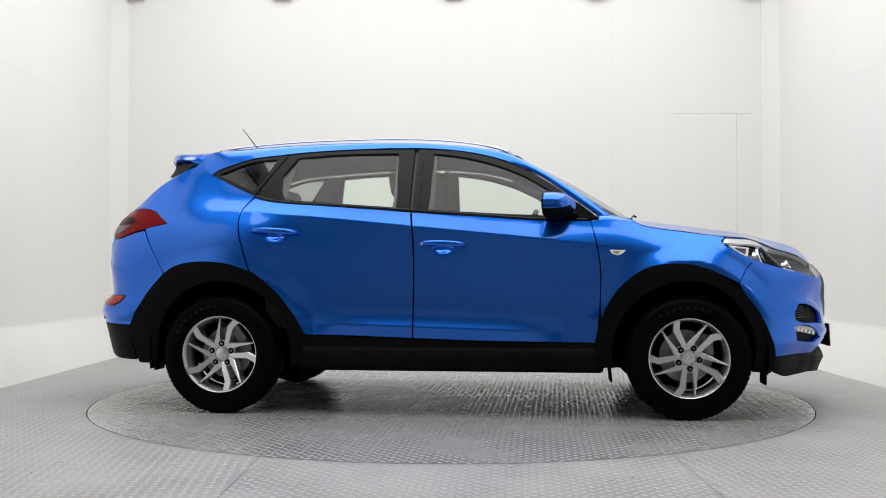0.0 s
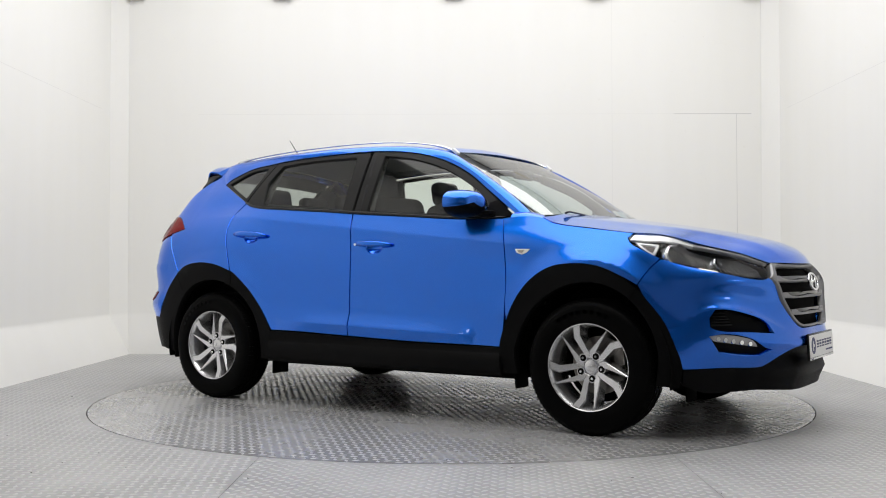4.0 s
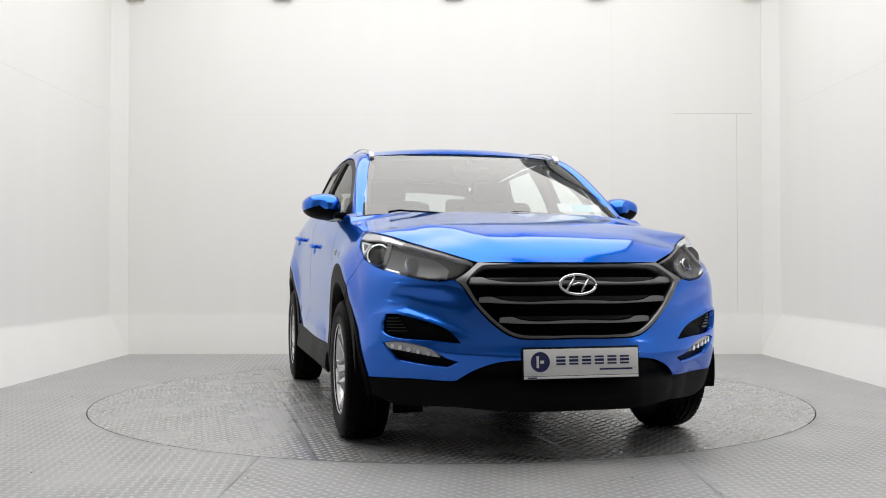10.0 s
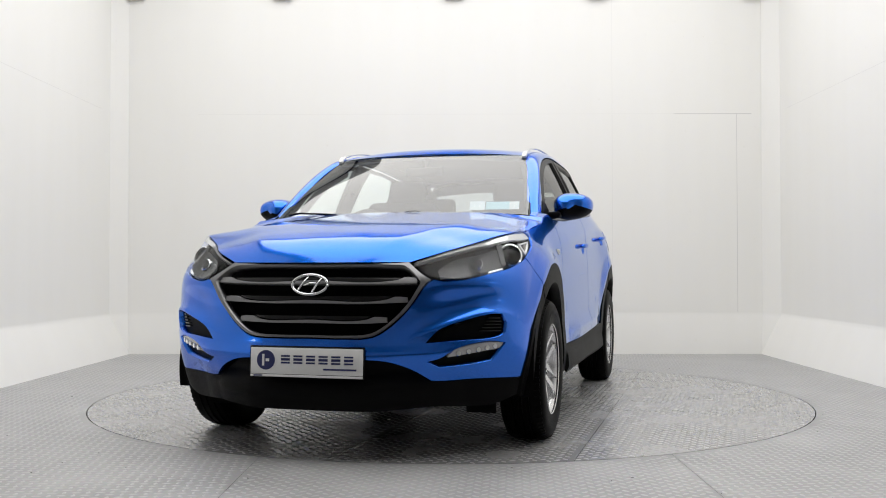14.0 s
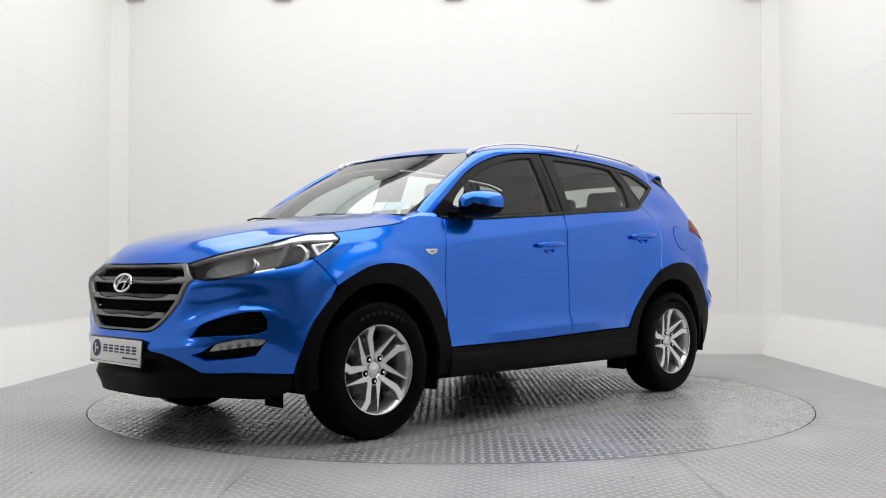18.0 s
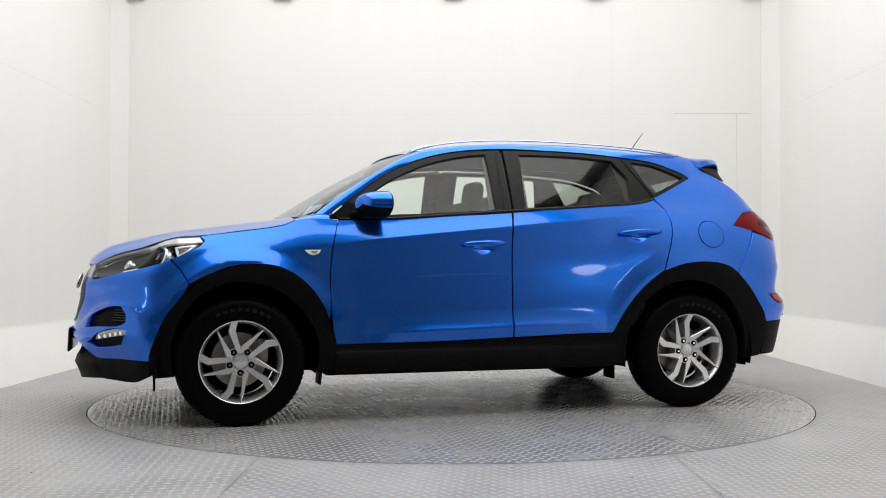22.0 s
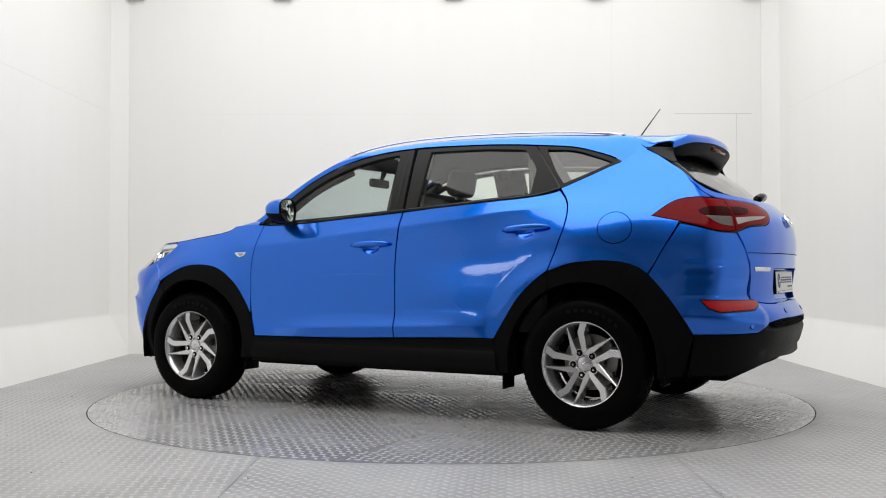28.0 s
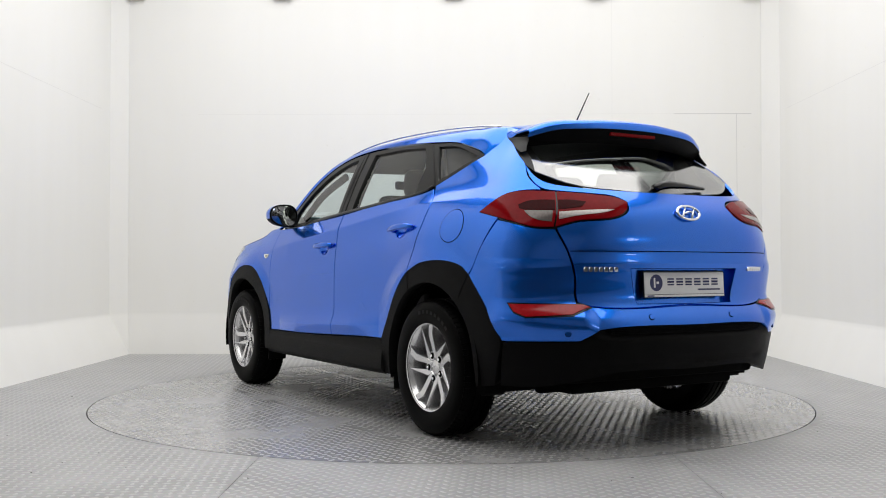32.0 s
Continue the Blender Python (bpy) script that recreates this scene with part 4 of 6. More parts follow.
# ---- headlamps ----
for side in (1, -1):
    outl = LAMP_TOP + LAMP_LOW
    lamp = panel("headlamp", outl, tub, UNDER, car, "clear-lens headlamp with chrome upper strip", side=side, lift=-.045, gap=-.004, thick=.01, cell=.03)
    panel("lens_cover", outl, tub, LAMPGLASS, lamp, "clear polycarbonate lens", side=side, lift=.002, gap=.002, thick=.02, cell=.03)
    strip = [(1.575, .985), (1.605, 1.009), (1.80, 1.004), (2.02, .983), (2.14, .962), (2.12, .950), (2.02, .964), (1.84, .976), (1.72, .978)]
    panel("chrome_strip", strip, tub, LAMPSILVER, lamp, "bright upper reflector strip", side=side, lift=-.006, gap=0, thick=.02, cell=.02)
    # the same strip's inward fade, put into a thinner piece of darker metal
    strip = [(2.125, .950), (2.145, .961), (2.20, .950), (2.36, .914), (2.515, .865), (2.36, .906), (2.20, .940)]
    panel("strip_inner_end", strip, tub, GREYMETAL, lamp, "dark silver inner end of the upper reflector strip", side=side, lift=-.006, gap=0, thick=.02, cell=.02)
    tri = [(1.615, .972), (1.800, .958), (1.742, .904), (1.66, .942)]
    hollow = [(1.645, .964), (1.772, .953), (1.734, .917), (1.672, .944)]
    panel("indicator", tri, tub, LAMPSILVER, lamp, "white-edged triangular indicator", side=side, lift=-.010, gap=0, thick=.02, cell=.02, holes=[hollow])
    panel("indicator_lens", hollow, tub, DIMLENS, lamp, "grey indicator lens", side=side, lift=-.018, gap=-.004, thick=.01, cell=.02)
    panel("lower_reflector", [(2.03, .846), (2.08, .840), (2.15, .831), (2.15, .838), (2.08, .847), (2.04, .852)], tub, LAMPSILVER, lamp, "bright lower trim", side=side, lift=-.016, gap=0, thick=.02, cell=.02)
    bowl = [(2.035, .938), (2.16, .918), (2.33, .882), (2.40, .842), (2.385, .800), (2.30, .818), (2.16, .840), (2.03, .862)]
    panel("reflector_bowl", bowl, tub, BOWL, lamp, "ribbed main-beam reflector", side=side, lift=-.018, gap=0, thick=.015, cell=.012,
          dent=lambda a, b: -.026 * max(0, 1 - ((a - 2.20) / .19) ** 2 - ((b - .872 + .16 * (a - 2.2)) / .055) ** 2) - .0015 * abs(math.sin((a - 2.0) * 130)))
    panel("bezel_divider", [(2.000, .968), (2.042, .952), (2.035, .858), (2.005, .862)], tub, GLOSSBLACK, lamp, "black divider between the lamps", side=side, lift=-.010, gap=0, thick=.02, cell=.02)
    panel("corner_reflector", [(1.80, .936), (1.845, .950), (1.865, .905), (1.86, .880), (1.81, .894)], tub, BOWL, lamp, "chrome side reflector", side=side, lift=-.018, gap=0, thick=.01, cell=.02)
    for s, z, r in ((1.935, .910, .045), (2.22, .872, .024)):
        p, n = skin_normal(tub, s, z)
        fwd = (n + Vector((1.1, 0, 0))).normalized()
        c = p - fwd * .052
        bm = bmesh.new()
        prof = [(-.03, r * 1.02), (-.012, r * 1.04), (-.010, r * 1.20), (.000, r * 1.20), (.002, r * 1.06), (.010, r * 1.08), (.014, r * 1.26), (.022, r * 1.24), (.026, r * 1.08), (.014, r)]
        verts = []
        q = fwd.to_track_quat("Z", "Y").to_matrix()
        ringv = []
        for d, rr in prof:
            ringv.append([bm.verts.new(c + q @ Vector((rr * math.cos(k * math.pi / 12), rr * math.sin(k * math.pi / 12), d))) for k in range(24)])
        for i in range(len(prof) - 1):
            for k in range(24):
                bm.faces.new((ringv[i][k], ringv[i][(k + 1) % 24], ringv[i + 1][(k + 1) % 24], ringv[i + 1][k]))
        if side < 0:
            for v in bm.verts:
                v.co.y = -v.co.y
        pr = part("projector_ring", bm, CHROME, lamp, "chrome projector ring")
        bm = bmesh.new()
        bmesh.ops.create_uvsphere(bm, u_segments=20, v_segments=10, radius=r * .96)
        for v in bm.verts:
            v.co = c + q @ Vector((v.co.x, v.co.y, v.co.z * .45 + .004))
            if side < 0:
                v.co.y = -v.co.y
        part("projector_lens", bm, GLOSSBLACK, pr, "dark glass projector lens")

# ---- bonnet, screen, roof ----
P3 = lambda s, z: Vector(tub(s, z))
edge = [P3(2.53, .868), P3(2.36, .920), P3(2.20, .956), P3(2.02, .989), P3(1.80, 1.010), P3(1.60, 1.018), P3(1.305, 1.049), P3(1.147, 1.070), P3(1.087, 1.084), P3(1.035, 1.110)]
centre = [(2.168, 0, .866), (2.145, 0, .905), (2.085, 0, .955), (1.97, 0, .999), (1.80, 0, 1.038), (1.55, 0, 1.080), (1.30, 0, 1.116), (1.04, 0, 1.150)]


def crowned(name, middle, rim, material, parent, label, bend=2.3, sweep=2.1, lift=None, thick=.012, nu=64, nv=57):
    """A whole-width sheet between its middle line and its rim, crowned across. lift(u, w): extra height at u along and w out from the middle."""
    mids, rims, grid = spline(middle, nu), spline(rim, nu), []
    for j in range(nu):
        c, e, row = mids[j], rims[j], []
        for k in range(nv):
            v = 2 * k / (nv - 1) - 1
            w = abs(v)
            p = Vector((c.x + (e.x - c.x) * w ** sweep, math.copysign(c.y + (e.y - c.y) * w, v), c.z + (e.z - c.z) * w ** bend))
            p.z += lift(j / (nu - 1), w) if lift else 0
            row.append(p)
        grid.append(row)
    verts = [p for row in grid for p in row]
    faces = [(j * nv + k, j * nv + k + 1, (j + 1) * nv + k + 1, (j + 1) * nv + k) for j in range(nu - 1) for k in range(nv - 1)]
    ring = [k for k in range(nv)] + [j * nv + nv - 1 for j in range(1, nu)] + [(nu - 1) * nv + k for k in range(nv - 2, -1, -1)] + [j * nv for j in range(nu - 2, 0, -1)]
    normals = []
    for j in range(nu):
        for k in range(nv):
            du = grid[min(nu - 1, j + 1)][k] - grid[max(0, j - 1)][k]
            dv = grid[j][min(nv - 1, k + 1)] - grid[j][max(0, k - 1)]
            normals.append(du.cross(dv).normalized())
    if normals[len(normals) // 2].z < 0:
        normals = [-n for n in normals]
    f = faces[len(faces) // 2]
    if (verts[f[1]] - verts[f[0]]).cross(verts[f[2]] - verts[f[0]]).z < 0:
        faces = [g[::-1] for g in faces]
    base = len(verts)
    for i in ring:
        normals += [normals[i], normals[i]]
        verts += [verts[i].copy(), verts[i] - normals[i] * thick]
    m = len(ring)
    faces += [(base + 2 * i, base + 2 * ((i + 1) % m), base + 2 * ((i + 1) % m) + 1, base + 2 * i + 1) for i in range(m)]
    return link_mesh(name, verts, faces, material, parent, label, normals)


def bonnet_fold(u, w):
    """The soft fold that runs from each grille corner to the pillar."""
    g = w - (.60 + .12 * u)
    f = max(0, 1 - abs(g) / .30) if g < 0 else max(0, 1 - g / .16)
    return .011 * f ** 1.3 * min(1, u / .16) * (1 - .6 * u)


crowned("bonnet", centre, edge, PAINT, car, "blue bonnet with soft raised folds", lift=bonnet_fold)
side_edge = [(.985, .742, 1.128), (.657, .692, 1.327), (.33, .610, 1.519)]
mid_c = [(1.085, 0, 1.142), (.745, 0, 1.350), (.400, 0, 1.533)]
inset = lambda rail, d: [(p[0], p[1] - d, p[2]) for p in rail]
screen = crowned("windscreen", mid_c, inset(side_edge, .012), SCREENGLASS, car, "clear windscreen", bend=2.4, sweep=2.4, thick=.004, nu=30, nv=41)
# black surround of the windscreen
for sgn in (1, -1):
    r0 = [(p[0] - .006, sgn * (p[1] - .026), p[2] - .006) for p in side_edge]
    r1 = [(p[0] - .006, sgn * (p[1] - .004), p[2] - .006) for p in side_edge]
    loft("screen_border", [r0, r1], 24, 4, SATIN, screen, "black printed border", thick=.003)
top_band0 = [(p[0], p[1], p[2]) for p in (Vector(mid_c[-1]) + Vector((.0, 0, -.006)), Vector((.390, .335, 1.519)) + Vector((0, 0, -.006)), Vector(side_edge[-1]) + Vector((0, -.03, -.004)))]
top_band1 = [(p[0] + .004, p[1], p[2] - .003) for p in top_band0]
low_band0 = [(1.082, 0, 1.139), (1.06, .40, 1.132), (.982, .73, 1.124)]
low_band1 = [(1.035, 0, 1.162), (1.01, .40, 1.156), (.945, .715, 1.142)]
loft("screen_border", [top_band0, top_band1], 18, 4, SATIN, screen, "black printed border", both=False, thick=.003)
loft("screen_border", [mirrored(top_band0), mirrored(top_band1)], 18, 4, SATIN, screen, "black printed border", thick=.003)
for m_ in (lambda r: r, mirrored):
    loft("scuttle_panel", [m_([(p[0], p[1], p[2] - .012) for p in low_band0]), m_([(p[0], p[1], p[2] - .012) for p in low_band1])], 18, 4, PLASTIC, car, "black scuttle panel below the windscreen", thick=.01)
for sgn in (1, -1):
    loft("scuttle_corner", [[(1.07, sgn * .68, 1.098), (1.06, sgn * .76, 1.092), (1.05, sgn * .825, 1.080)], [(.97, sgn * .69, 1.112), (.96, sgn * .76, 1.108), (.94, sgn * .815, 1.098)],
         [(.87, sgn * .72, 1.118), (.85, sgn * .77, 1.112), (.82, sgn * .81, 1.100)]], 8, 6, PLASTIC, car, "black scuttle corner beside the windscreen", thick=.01)
    panel("wing_bracket", [(1.50, .76), (1.54, .87), (1.70, .87), (1.76, .72), (1.64, .68)], tub, UNDER, car, "dark bracket behind the wing joint", side=sgn, lift=-.02, gap=0, thick=.004, cell=.05)
for sgn in (1, -1):
    low_rail = [P3(1.045, 1.096), P3(1.00, 1.103), P3(.93, 1.108), P3(.85, 1.106)]
    loft("wing_top", [[(p.x, sgn * p.y, p.z) for p in low_rail], [(1.03, sgn * .785, 1.116), (.99, sgn * .785, 1.124), (.925, sgn * .800, 1.130), (.85, sgn * .822, 1.126)],
                      [(1.01, sgn * .742, 1.124), (.97, sgn * .744, 1.136), (.925, sgn * .752, 1.146), (.855, sgn * .795, 1.140)]], 10, 7, PAINT, car, "blue wing top beside the windscreen pillar", thick=.006)
# roof side rails, with the pillars
roof_edge = [(.93, .748, 1.140), (.80, .726, 1.240), (.66, .702, 1.334), (.50, .672, 1.432), (.33, .628, 1.520), (.14, .605, 1.563), (-.17, .598, 1.592), (-.52, .594, 1.602),
             (-.87, .585, 1.598), (-1.06, .578, 1.591), (-1.30, .566, 1.576), (-1.53, .550, 1.553), (-1.575, .540, 1.538)]
dlo3 = [(a, cabin(a, b) + .002, b + .003) for a, b in DLO_TOP] + [(-1.515, .645, 1.400)]
for sgn, m_ in ((1, lambda r: [tuple(p) for p in r]), (-1, mirrored)):
    lower_r = dlo3
    mid_r = [tuple((Vector(a) + Vector(b)) / 2 + Vector((0, .014, .006))) for a, b in zip(spline(dlo3, 24), spline(roof_edge, 24))]
    inner = [(p[0] - .0, p[1] - .035, p[2] + (.004 if p[0] < .3 else -.006)) for p in roof_edge]
    loft("roof_side", [m_(inner), m_(roof_edge), m_(mid_r), m_(lower_r)], 60, 12, PAINT, car, "blue roof side and windscreen pillar", thick=.012)
c_roof = [(.405, 0, 1.540), (.33, 0, 1.571), (.14, 0, 1.597), (-.17, 0, 1.622), (-.52, 0, 1.634), (-.87, 0, 1.633), (-1.2, 0, 1.620), (-1.50, 0, 1.598)]
m_roof = [(.392, .33, 1.531), (.33, .33, 1.557), (.14, .32, 1.585), (-.17, .32, 1.611), (-.52, .32, 1.622), (-.87, .315, 1.620), (-1.2, .31, 1.606), (-1.50, .30, 1.583)]
e_roof = [(.33, .580, 1.523), (.14, .567, 1.563), (-.17, .561, 1.593), (-.52, .557, 1.604), (-.87, .548, 1.600), (-1.2, .538, 1.586), (-1.50, .516, 1.560)]
crowned("roof", c_roof, e_roof, PAINT, car, "blue roof skin", bend=2.5, sweep=2.4, nu=46, nv=41)
# roof bars
for sgn in (1, -1):
    bar = [(.335, .592, 1.530), (.30, .592, 1.550), (.22, .590, 1.573), (.10, .588, 1.595), (-.10, .585, 1.617), (-.35, .583, 1.627), (-.70, .578, 1.625), (-1.0, .572, 1.615), (-1.25, .566, 1.598), (-1.40, .560, 1.582), (-1.46, .557, 1.572)]
    v, f = tube([(p[0], sgn * p[1], p[2] - .006) for p in spline(bar, 46)], lambda t: (.0045 + .003 * (abs(t - .5) > .43), .009), 10)
    rb = link_mesh("roof_rail", v, f, SILVER, car, "satin silver roof rail")
    for (x, y, z) in ((.27, .588, 1.548), (-1.38, .560, 1.576)):
        bm = bmesh.new()
        add_box(bm, (x, sgn * y, z - .012), (.13, .020, .018), .008)
        part("rail_foot", bm, SILVER, rb)
    bm = bmesh.new()
    add_box(bm, (.345, sgn * .590, 1.525), (.05, .028, .02), .006, Euler((0, .7, 0)).to_matrix())
    part("rail_foot", bm, WHITE, rb, "pale front cap of the rail")
# aerial
v, f = tube([(-1.362, 0, 1.612), (-1.43, 0, 1.70), (-1.497, 0, 1.786)], lambda t: .0045 - .002 * t, 8)
aer = link_mesh("aerial", v, f, GLOSSBLACK, car, "short black whip aerial")
bm = bmesh.new()
add_box(bm, (-1.362, 0, 1.612), (.07, .035, .02), .008)
part("aerial_base", bm, GLOSSBLACK, aer)

# ---- spoiler and rear window ----
sp_root = [(-1.505, 0, 1.600), (-1.505, .30, 1.585), (-1.512, .50, 1.566), (-1.522, .550, 1.553)]
sp_mid = [(-1.69, 0, 1.588), (-1.68, .30, 1.573), (-1.625, .510, 1.551), (-1.598, .584, 1.514)]
sp_tip = [(-1.850, 0, 1.560), (-1.835, .28, 1.552), (-1.79, .47, 1.534), (-1.735, .576, 1.503)]
sp_lip = [(-1.850, 0, 1.540), (-1.835, .28, 1.532), (-1.788, .472, 1.514), (-1.733, .582, 1.480)]
sp_under = [(-1.800, 0, 1.476), (-1.788, .28, 1.469), (-1.748, .47, 1.452), (-1.700, .572, 1.436)]
g_top = [(-1.634, 0, 1.528), (-1.630, .28, 1.522), (-1.622, .46, 1.507), (-1.614, .552, 1.486)]


def across(*rails):
    """Turns rails that run sideways into a whole-width sheet."""
    out = []
    for r in rails:
        out.append([(p[0], -p[1], p[2]) for p in r[:0:-1]] + list(r))
    return out


spoiler = loft("spoiler", across(sp_root, sp_mid, sp_tip, sp_lip), 50, 18, PAINT, car, "blue roof spoiler", thick=.008)
loft("spoiler_underside", across(sp_lip, sp_under, [(p[0] + .012, p[1], p[2] + .010) for p in g_top]), 40, 10, PLASTIC, spoiler, "black underside of the spoiler", thick=.004)
bm = bmesh.new()
add_box(bm, (-1.833, 0, 1.514), (.022, .30, .018), .005)
part("brake_lamp", bm, REDLENS, spoiler, "red high-level brake lamp")
g_mid = [(-1.915, 0, 1.330), (-1.905, .28, 1.328), (-1.86, .50, 1.336), (-1.80, .61, 1.360)]
g_low = [(-2.066, 0, 1.205), (-2.045, .28, 1.211), (-1.965, .515, 1.240), (-1.865, .640, 1.300)]
rear_glass = loft("rear_window", across(g_top, g_mid, g_low), 44, 16, REARGLASS, gate, "tinted rear window", thick=.004)
back = lambda r, d: [(p[0] + d * .6, p[1], p[2] - d * .6) for p in r]
mixr = lambda a, b, t: [tuple(Vector(p) * (1 - t) + Vector(q) * t) for p, q in zip(a, b)]
loft("window_border", across(back(mixr(g_mid, g_low, .86), .006), back(g_low, .006)), 44, 5, SATIN, rear_glass, "black printed border", thick=.002)
for sgn, m_ in ((1, lambda r: r), (-1, mirrored)):
    o = [g_top[3], g_mid[3], g_low[3]]
    i = [tuple(Vector(g_top[3]).lerp(Vector(g_top[2]), .35)), tuple(Vector(g_mid[3]).lerp(Vector(g_mid[2]), .40)), tuple(Vector(g_low[3]).lerp(Vector(g_low[2]), .45))]
    loft("window_border", [m_(back(o, .006)), m_(back(i, .006))], 12, 4, SATIN, rear_glass, "black printed border", thick=.002)
for sgn, m_ in ((1, lambda r: [tuple(p) for p in r]), (-1, mirrored)):
    o = [P3(-1.585, 1.512), P3(-1.655, 1.476), P3(-1.71, 1.453), P3(-1.79, 1.418), P3(-1.88, 1.372), P3(-1.945, 1.338)]
    i = [Vector(g_top[3]) + Vector((.01, .012, .006)), Vector(g_top[3]).lerp(Vector(g_mid[3]), .35), Vector(g_top[3]).lerp(Vector(g_mid[3]), .6), Vector(g_mid[3]), Vector(g_mid[3]).lerp(Vector(g_low[3]), .5), Vector(g_low[3])]
    loft("spoiler_fin", [m_([(p[0], p[1] - .002, p[2] - .004) for p in o]), m_([(p[0], p[1], p[2] - .002) for p in i])], 24, 6, SATIN, spoiler, "black side panel beside the rear window", thick=.01)
    loft("spoiler_fin", [m_([(-1.590, .602, 1.490), (-1.64, .610, 1.458), (-1.69, .622, 1.428), (-1.735, .630, 1.404)]),
                         m_([(-1.66, .592, 1.487), (-1.685, .600, 1.462), (-1.72, .612, 1.432), (-1.748, .622, 1.405)]),
                         m_([(-1.733, .580, 1.482), (-1.733, .584, 1.462), (-1.742, .598, 1.434), (-1.758, .612, 1.406)])], 16, 8, SATIN, spoiler, "black side fin of the spoiler", thick=.006)
    loft("spoiler_side", [m_([(-1.522, .550, 1.553), (-1.575, .573, 1.531), (-1.645, .583, 1.507)]), m_([P3(-1.545, 1.553), P3(-1.592, 1.508), P3(-1.640, 1.485)])], 14, 5, PAINT, spoiler, "blue side of the spoiler", thick=.006)
# rear wiper
v, f = tube(spline([(-2.066, .075, 1.222), (-2.076, .05, 1.236), (-2.080, .0, 1.244), (-2.074, -.08, 1.246), (-2.058, -.18, 1.245), (-2.030, -.30, 1.242)], 22), lambda t: (.022 - .014 * t, .026 - .017 * t), 10)
link_mesh("rear_wiper", v, f, GLOSSBLACK, car, "black rear wiper arm and blade")
# front wipers
for (y0, y1) in ((.03, .60), (-.62, -.04)):
    pts = [(1.072, y0, 1.140), (1.066, y0 + .06, 1.150), (1.062, (y0 + y1) / 2, 1.140), (1.03, y1, 1.128)]
    v, f = tube(pts, lambda t: .0065 - .003 * t, 8)
    link_mesh("front_wiper", v, f, GLOSSBLACK, car, "black windscreen wiper")

# ---- door mirrors ----
for side in (1, -1):
    # housing: blue cap over a black lower shell, open behind for the glass
    def ring(x, w, h, n=36):
        out = []
        for q in range(n):
            c, e = math.cos(2 * math.pi * q / n), math.sin(2 * math.pi * q / n)
            c, e = math.copysign(abs(c) ** .82, c), math.copysign(abs(e) ** .80, e)
            out.append(Vector((x - .018 * c, side * (.918 + w * c), 1.194 + (h + .004 - .010 * c) * e + .005 * c)))
        return out
    rows = [ring(.548, .104, .066), ring(.555, .108, .070), ring(.59, .108, .070), ring(.63, .103, .066), ring(.66, .093, .058), ring(.682, .077, .046), ring(.695, .055, .031), ring(.701, .022, .012)]
    pieces = {}
    for cap in (True, False):
        bm = bmesh.new()
        vs = [[bm.verts.new(p) for p in r] for r in rows]
        for a, b in zip(vs, vs[1:]):
            for q in range(36):
                f4 = (a[q], a[(q + 1) % 36], b[(q + 1) % 36], b[q])
                low = 20 <= q < 34 or a is vs[0]
                if low != cap:
                    bm.faces.new(f4)
        if cap:
            bm.faces.new(vs[-1])
        bmesh.ops.delete(bm, geom=[v for v in bm.verts if not v.link_faces], context="VERTS")
        pieces[cap] = bm
    mirror = part("door_mirror", pieces[True], PAINT, car, "blue door mirror with black base", 60)
    part("mirror_base", pieces[False], PLASTIC, mirror, "black lower shell", 60)
    bm = bmesh.new()
    vs = [[bm.verts.new(p) for p in r] for r in (ring(.549, .104, .070), ring(.546, .099, .065), ring(.556, .093, .059))]
    for a, b in zip(vs, vs[1:]):
        for q in range(36):
            bm.faces.new((a[q], a[(q + 1) % 36], b[(q + 1) % 36], b[q]))
    part("mirror_bezel", bm, PLASTIC, mirror, "thin black bezel round the glass", 60)
    bm = bmesh.new()
    add_box(bm, (.69, side * .815, 1.140), (.085, .10, .034), .014)
    part("mirror_arm", bm, PLASTIC, mirror, "black mirror arm")
    bm = bmesh.new()
    vs = [[bm.verts.new(p) for p in r] for r in (ring(.5545, .0945, .0605), ring(.5525, .060, .038), ring(.552, .020, .012))]
    for a, b in zip(vs, vs[1:]):
        for q in range(36):
            bm.faces.new((a[q], a[(q + 1) % 36], b[(q + 1) % 36], b[q]))
    bm.faces.new(vs[-1])
    part("mirror_glass", bm, MIRRORGLASS, mirror, "silvered mirror glass", 60)
    sail = [(.850, 1.124), (.735, 1.214), (.690, 1.200), (.675, 1.124)]
    panel("mirror_sail", sail, side_glass, PLASTIC, mirror, "black corner plate", side=side, lift=.006, gap=0, thick=.02, cell=.04)



# ---- shell behind the panels, wheel housings, underside ----
def inner_shell():
    verts, faces, ids = [], [], {}
    ns, nz = 150, 24
    span = 2 * (SEAM_F - SEAM_R)
    for i in range(ns):
        s = SEAM_R + span * i / ns
        for j in range(nz + 1):
            q = max(s, 2 * SEAM_R - s) if s < SEAM_R else min(s, 2 * SEAM_F - s)
            top = .74 if q > .85 else (1.085 - .10 * q + (.03 if q < -1.05 else 0) if q > -1.3 else max(1.10, 1.215 - .3 * (-1.3 - q)))
            z = .30 + (top - .30) * j / nz
            p, n = skin_normal(tub, s, z)
            verts.append(p - n * .075)
    for i in range(ns):
        for j in range(nz):
            a, b = i * (nz + 1) + j, ((i + 1) % ns) * (nz + 1) + j
            c = (verts[a] + verts[b + 1]) / 2
            if min(math.hypot(c.x - WHEELBASE_F, c.z - HUB_Z), math.hypot(c.x - WHEELBASE_R, c.z - HUB_Z)) < .438:
                continue
            faces.append((a, b, b + 1, a + 1))
    return link_mesh("inner_shell", verts, faces, UNDER, car, "dark inner body shell")


